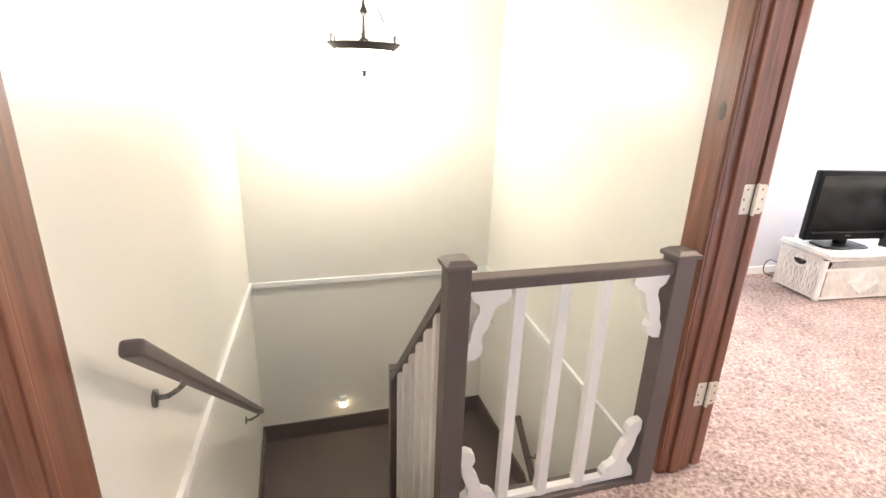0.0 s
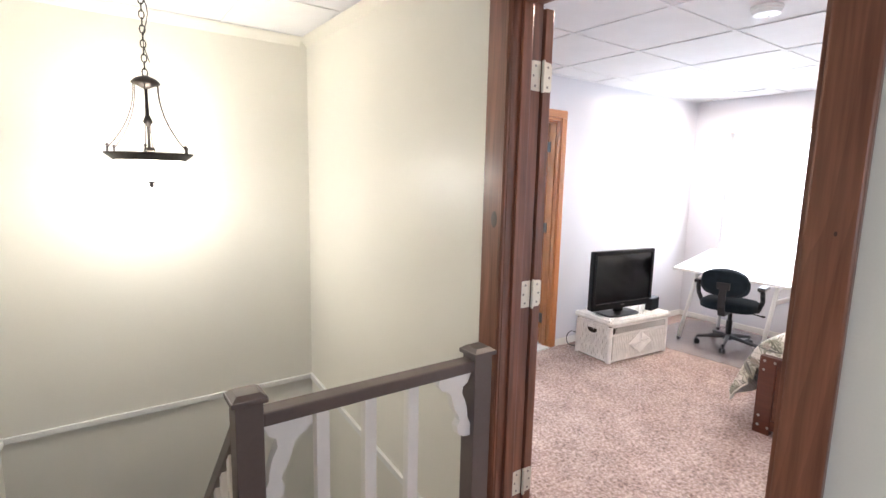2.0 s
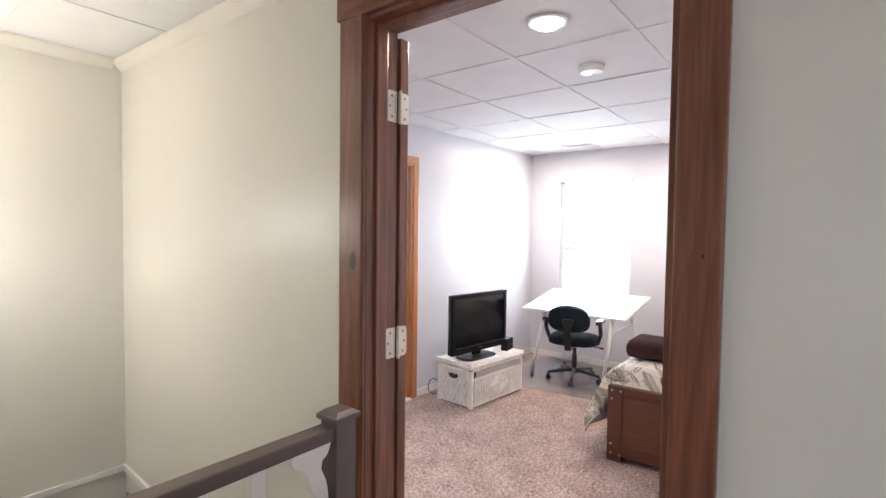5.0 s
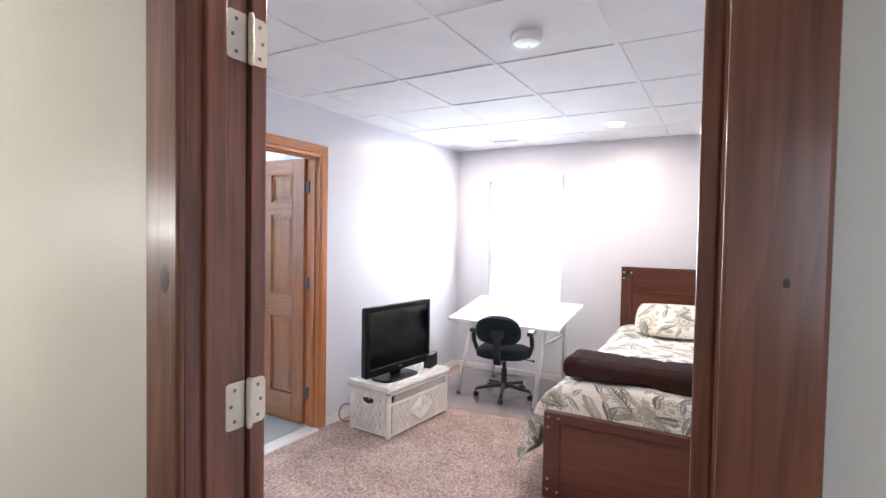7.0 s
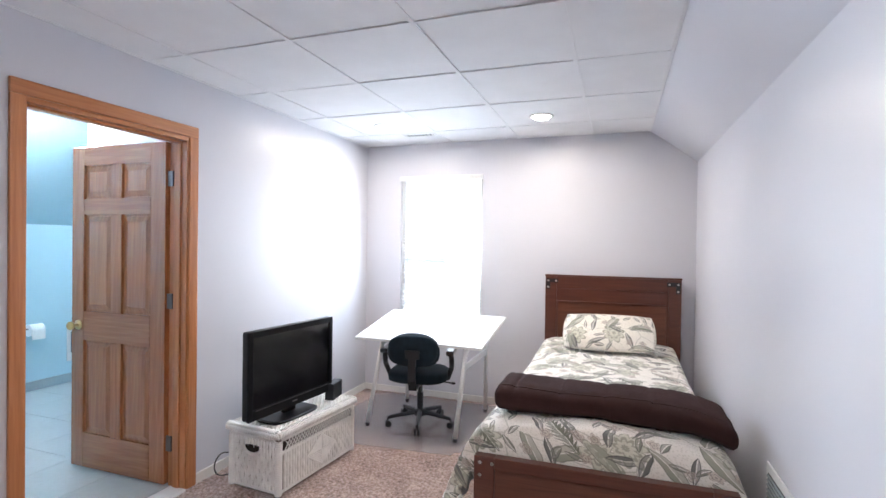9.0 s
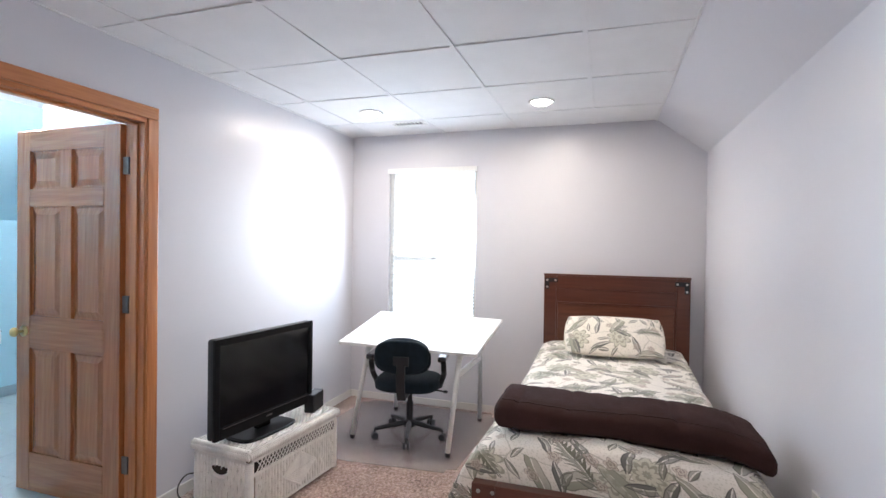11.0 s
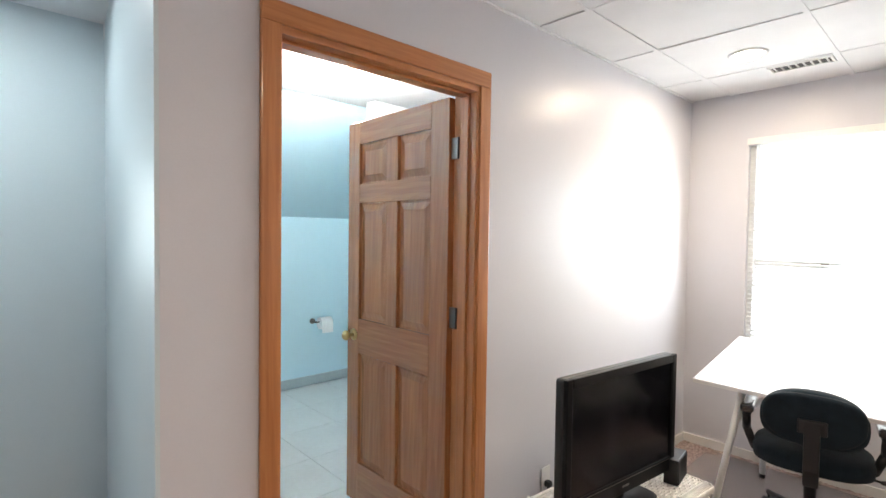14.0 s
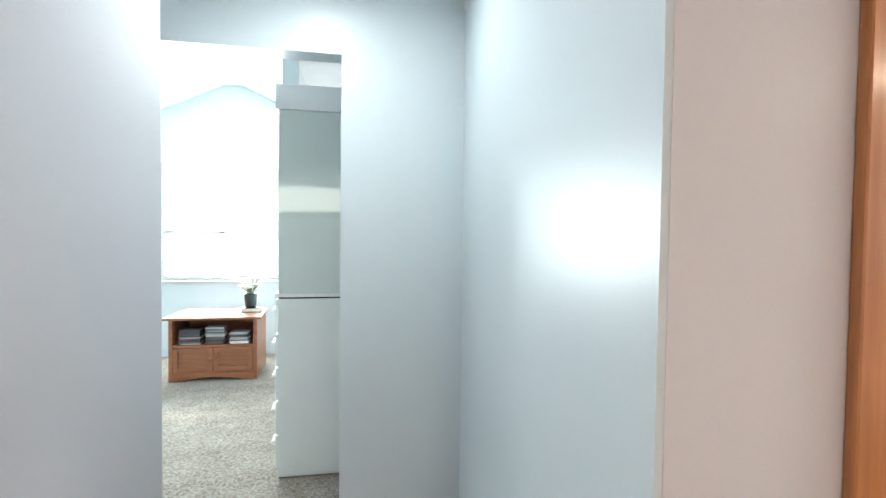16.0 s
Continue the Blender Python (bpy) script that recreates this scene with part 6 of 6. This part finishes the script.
M_DWHITE = surface("white_satin_paint", (0.76, 0.79, 0.78), 0.42, vary=0.02, bump=0)


def dresser():
    root = empty("dresser", pose(1.715, 5.655, 0), "tall white dresser with pull handles beside the opening", "dresser")
    boxpart("carcass", (0.0, 0.44, 0.0, 0.80, 0.012, 1.058), M_DWHITE, root, bevel=0.003)
    boxpart("top", (-0.02, 0.45, 0.0, 0.80, 1.066, 1.088), M_DWHITE, root, bevel=0.004)
    # shade line under the overhanging top, made as a black strip
    boxpart("shadow_gap", (0.004, 0.44, 0.004, 0.796, 1.058, 1.066), M_BLACK, root, "black strip painting the shade under the top")
    for k in range(5):
        z = 0.06 + k * 0.2
        d = boxpart("drawer_front", (-0.016, 0.0, 0.02, 0.78, z, z + 0.19), M_DWHITE, root, bevel=0.003)
        for y in (0.16, 0.64):
            bm = bmesh.new()
            rod(bm, (-0.016, y - 0.05, z + 0.12), (-0.042, y - 0.05, z + 0.12), 0.006, seg=10)
            rod(bm, (-0.016, y + 0.05, z + 0.12), (-0.042, y + 0.05, z + 0.12), 0.006, seg=10)
            rod(bm, (-0.042, y - 0.058, z + 0.12), (-0.042, y + 0.058, z + 0.12), 0.008, seg=10)
            part("handle", bm, M_WHITEP, d, "white pull handle")


dresser()


def armoire_top():
    root = empty("hutch", pose(1.718, 5.656, 1.0885), "tall pale grey-green hutch standing on the white dresser", "hutch")
    boxpart("carcass", (0.0, 0.43, 0.0, 0.79, 0.0, 1.055), surface("pale_grey_green_paint", (0.60, 0.66, 0.63), 0.65, vary=0.02, bump=0), root, bevel=0.003)
    # cornice made deep and white to stand for the lit band above the hutch
    boxpart("cornice_lit_band", (-0.018, 0.445, -0.012, 0.80, 1.055, 1.200), M_DWHITE, root, bevel=0.006)


armoire_top()


def media_cabinet():
    root = empty("media_cabinet", pose(0.45, 7.76, 0), "orange-brown pine media cabinet with an open shelf of discs", "cabinet")
    W, D, H = 0.80, 0.56, 0.617
    for x in (0.0, W - 0.035):
        boxpart("side_panel", (x, x + 0.035, 0.0, D, 0.0, H - 0.025), M_PINE, root, bevel=0.004)
    bm = bmesh.new()
    prism(bm, [(-0.045, -0.03), (W + 0.045, -0.03), (W + 0.02, D + 0.02), (-0.02, D + 0.02)], "z", H - 0.025, H)
    part("top", bm, M_PINE, root, "orange-brown pine top")
    boxpart("back_panel", (0.035, W - 0.035, D - 0.012, D, 0.05, H - 0.025), M_PINE, root)
    for z in (0.075, 0.325):
        boxpart("shelf", (0.035, W - 0.035, 0.008, D - 0.012, z, z + 0.022), M_PINE, root)
    bm = bmesh.new()
    prism(bm, [(0.035, 0.0), (0.06, 0.0)] + [(0.06 + (W - 0.12) * i / 10, 0.035 * math.sin(math.pi * i / 10)) for i in range(1, 10)] + [(W - 0.06, 0.0), (W - 0.035, 0.0), (W - 0.035, 0.075), (0.035, 0.075)], "y", 0.0, 0.02)
    part("plinth", bm, M_PINE, root)
    for k in range(2):
        x0 = 0.04 + k * 0.362
        x1 = x0 + 0.357
        d = boxpart("door", (x0 + 0.04, x1 - 0.04, 0.010, 0.016, 0.14, 0.285), M_PINE, root, bevel=0.002)
        for dims in ((x0, x0 + 0.045, 0.10, 0.322), (x1 - 0.045, x1, 0.10, 0.322), (x0 + 0.045, x1 - 0.045, 0.10, 0.145), (x0 + 0.045, x1 - 0.045, 0.280, 0.322)):
            boxpart("door_frame", (dims[0], dims[1], -0.010, 0.018, dims[2], dims[3]), M_PINE, d, bevel=0.003)
        bm = bmesh.new()
        ball(bm, (x1 - 0.02 if k == 0 else x0 + 0.02, -0.020, 0.21), 0.013, u=12, v=8)
        part("knob", bm, M_PINE, d, smooth=True)
    return root


media_cabinet()
rng = random.Random(11)
for sx, n, w in ((0.53, 11, 0.19), (0.76, 13, 0.17), (0.98, 9, 0.17)):
    z = 0.3475
    for k in range(n):
        h = rng.uniform(0.010, 0.016)
        if z + h > 0.565:
            break
        g = rng.choice([(0.05, 0.05, 0.06), (0.10, 0.11, 0.13), (0.28, 0.30, 0.32), (0.06, 0.07, 0.10), (0.45, 0.45, 0.44), (0.20, 0.08, 0.07)])
        if sx == 0.98 and k < 2:
            g = (0.78, 0.78, 0.76)
        root = boxpart("disc_case", (-w / 2, w / 2, -0.07, 0.07, 0, h), surface("disc_case_plastic", g, 0.3, bump=0), bevel=0.001, seg=1)
        root.matrix_world = pose(sx + 0.10 + rng.uniform(-0.012, 0.012), 7.86 + rng.uniform(-0.01, 0.01), z, 0, 0, rng.uniform(-5, 5))
        tagged(root, "flat plastic disc case stacked on the cabinet shelf", "disc case", "disc cases on the shelf")
        z += h + 0.0004


def book():
    root = empty("book", pose(1.14, 8.10, 0.6185, 0, 0, 8), "thick dark-covered book lying on the cabinet", "book")
    boxpart("pages", (-0.095, 0.095, -0.065, 0.066, 0.004, 0.036), surface("cream_paper", (0.72, 0.68, 0.58), 0.9, bump=0.1), root, "cream page block")
    for z in (0.0, 0.036):
        boxpart("cover", (-0.10, 0.10, -0.07, 0.07, z, z + 0.004), M_BLACK, root, "dark cover", bevel=0.001, seg=1)


book()


def flower_pot():
    root = empty("flower_pot", pose(1.13, 8.10, 0.6595) @ Matrix.Scale(1.4, 4), "dark glass pot of white flowers on a book", "flower pot")
    bm = bmesh.new()
    lathe(bm, [(0.034, 0.0), (0.040, 0.01), (0.046, 0.10), (0.043, 0.105), (0.036, 0.09)], seg=24)
    part("pot", bm, surface("dark_green_glass", (0.02, 0.04, 0.035), 0.15, bump=0), root, "dark green glass pot", smooth=True)
    leaf = surface("green_leaf", (0.07, 0.12, 0.05), 0.5, vary=0.2, bump=0)
    petal = surface("white_petal", (0.80, 0.78, 0.72), 0.6, vary=0.05, bump=0)
    r = random.Random(5)
    for k in range(13):
        a, l, h = r.uniform(0, 6.28), r.uniform(0.02, 0.075), (r.uniform(0.05, 0.12) if k < 9 else r.uniform(0.16, 0.27))
        tip = (l * math.cos(a), l * math.sin(a), 0.09 + h)
        bm = bmesh.new()
        rod(bm, (0, 0, 0.08), tip, 0.0016, seg=5)
        stem = part("stem", bm, leaf, root)
        bm = bmesh.new()
        if h < 0.15:
            for p in range(6):
                b = p * 1.05
                vs = ball(bm, (0, 0, 0), 0.026, 1.0, 0.60, 0.25, u=8, v=5)
                bmesh.ops.transform(bm, matrix=Matrix.Translation(tip) @ pose(0, 0, 0, 0, -25, math.degrees(b)) @ Matrix.Translation((0.017, 0, 0)), verts=vs)
            part("flower", bm, petal, stem, "white blossom", smooth=True)
        else:
            ball(bm, tip, 0.010, 0.8, 0.8, 2.4, u=8, v=6)
            part("bud", bm, petal, stem, "white bud", smooth=True)
    for k in range(8):
        a = k * 0.8
        bm = bmesh.new()
        vs = ball(bm, (0, 0, 0), 0.032, 1.0, 0.35, 0.08, u=10, v=5)
        bmesh.ops.transform(bm, matrix=pose(0.02 * math.cos(a), 0.02 * math.sin(a), 0.11 + 0.01 * (k % 3), 0, -40, math.degrees(a)) @ Matrix.Translation((0.03, 0, 0)), verts=vs)
        part("leaf", bm, leaf, root, "green leaf", smooth=True)


flower_pot()

# ---- floor tiles of the bathroom ----
bm = bmesh.new()
box(bm, -0.2235, 0.2235, -0.2235, 0.2235, -0.004, 0.004, bevel=0.0015, seg=1)
tile0 = part("tile", bm, M_TILE, bpy.data.objects["floor_bath"])
tile0.location = (3.0, 3.52, 0.0045)
for i in range(7):
    for j in range(6):
        if (i, j) == (0, 0):
            continue
        o = new("tile", tile0.data)
        o.parent = bpy.data.objects["floor_bath"]
        o.location = (3.0 + 0.45 * i, 3.52 + 0.45 * j, 0.0045)
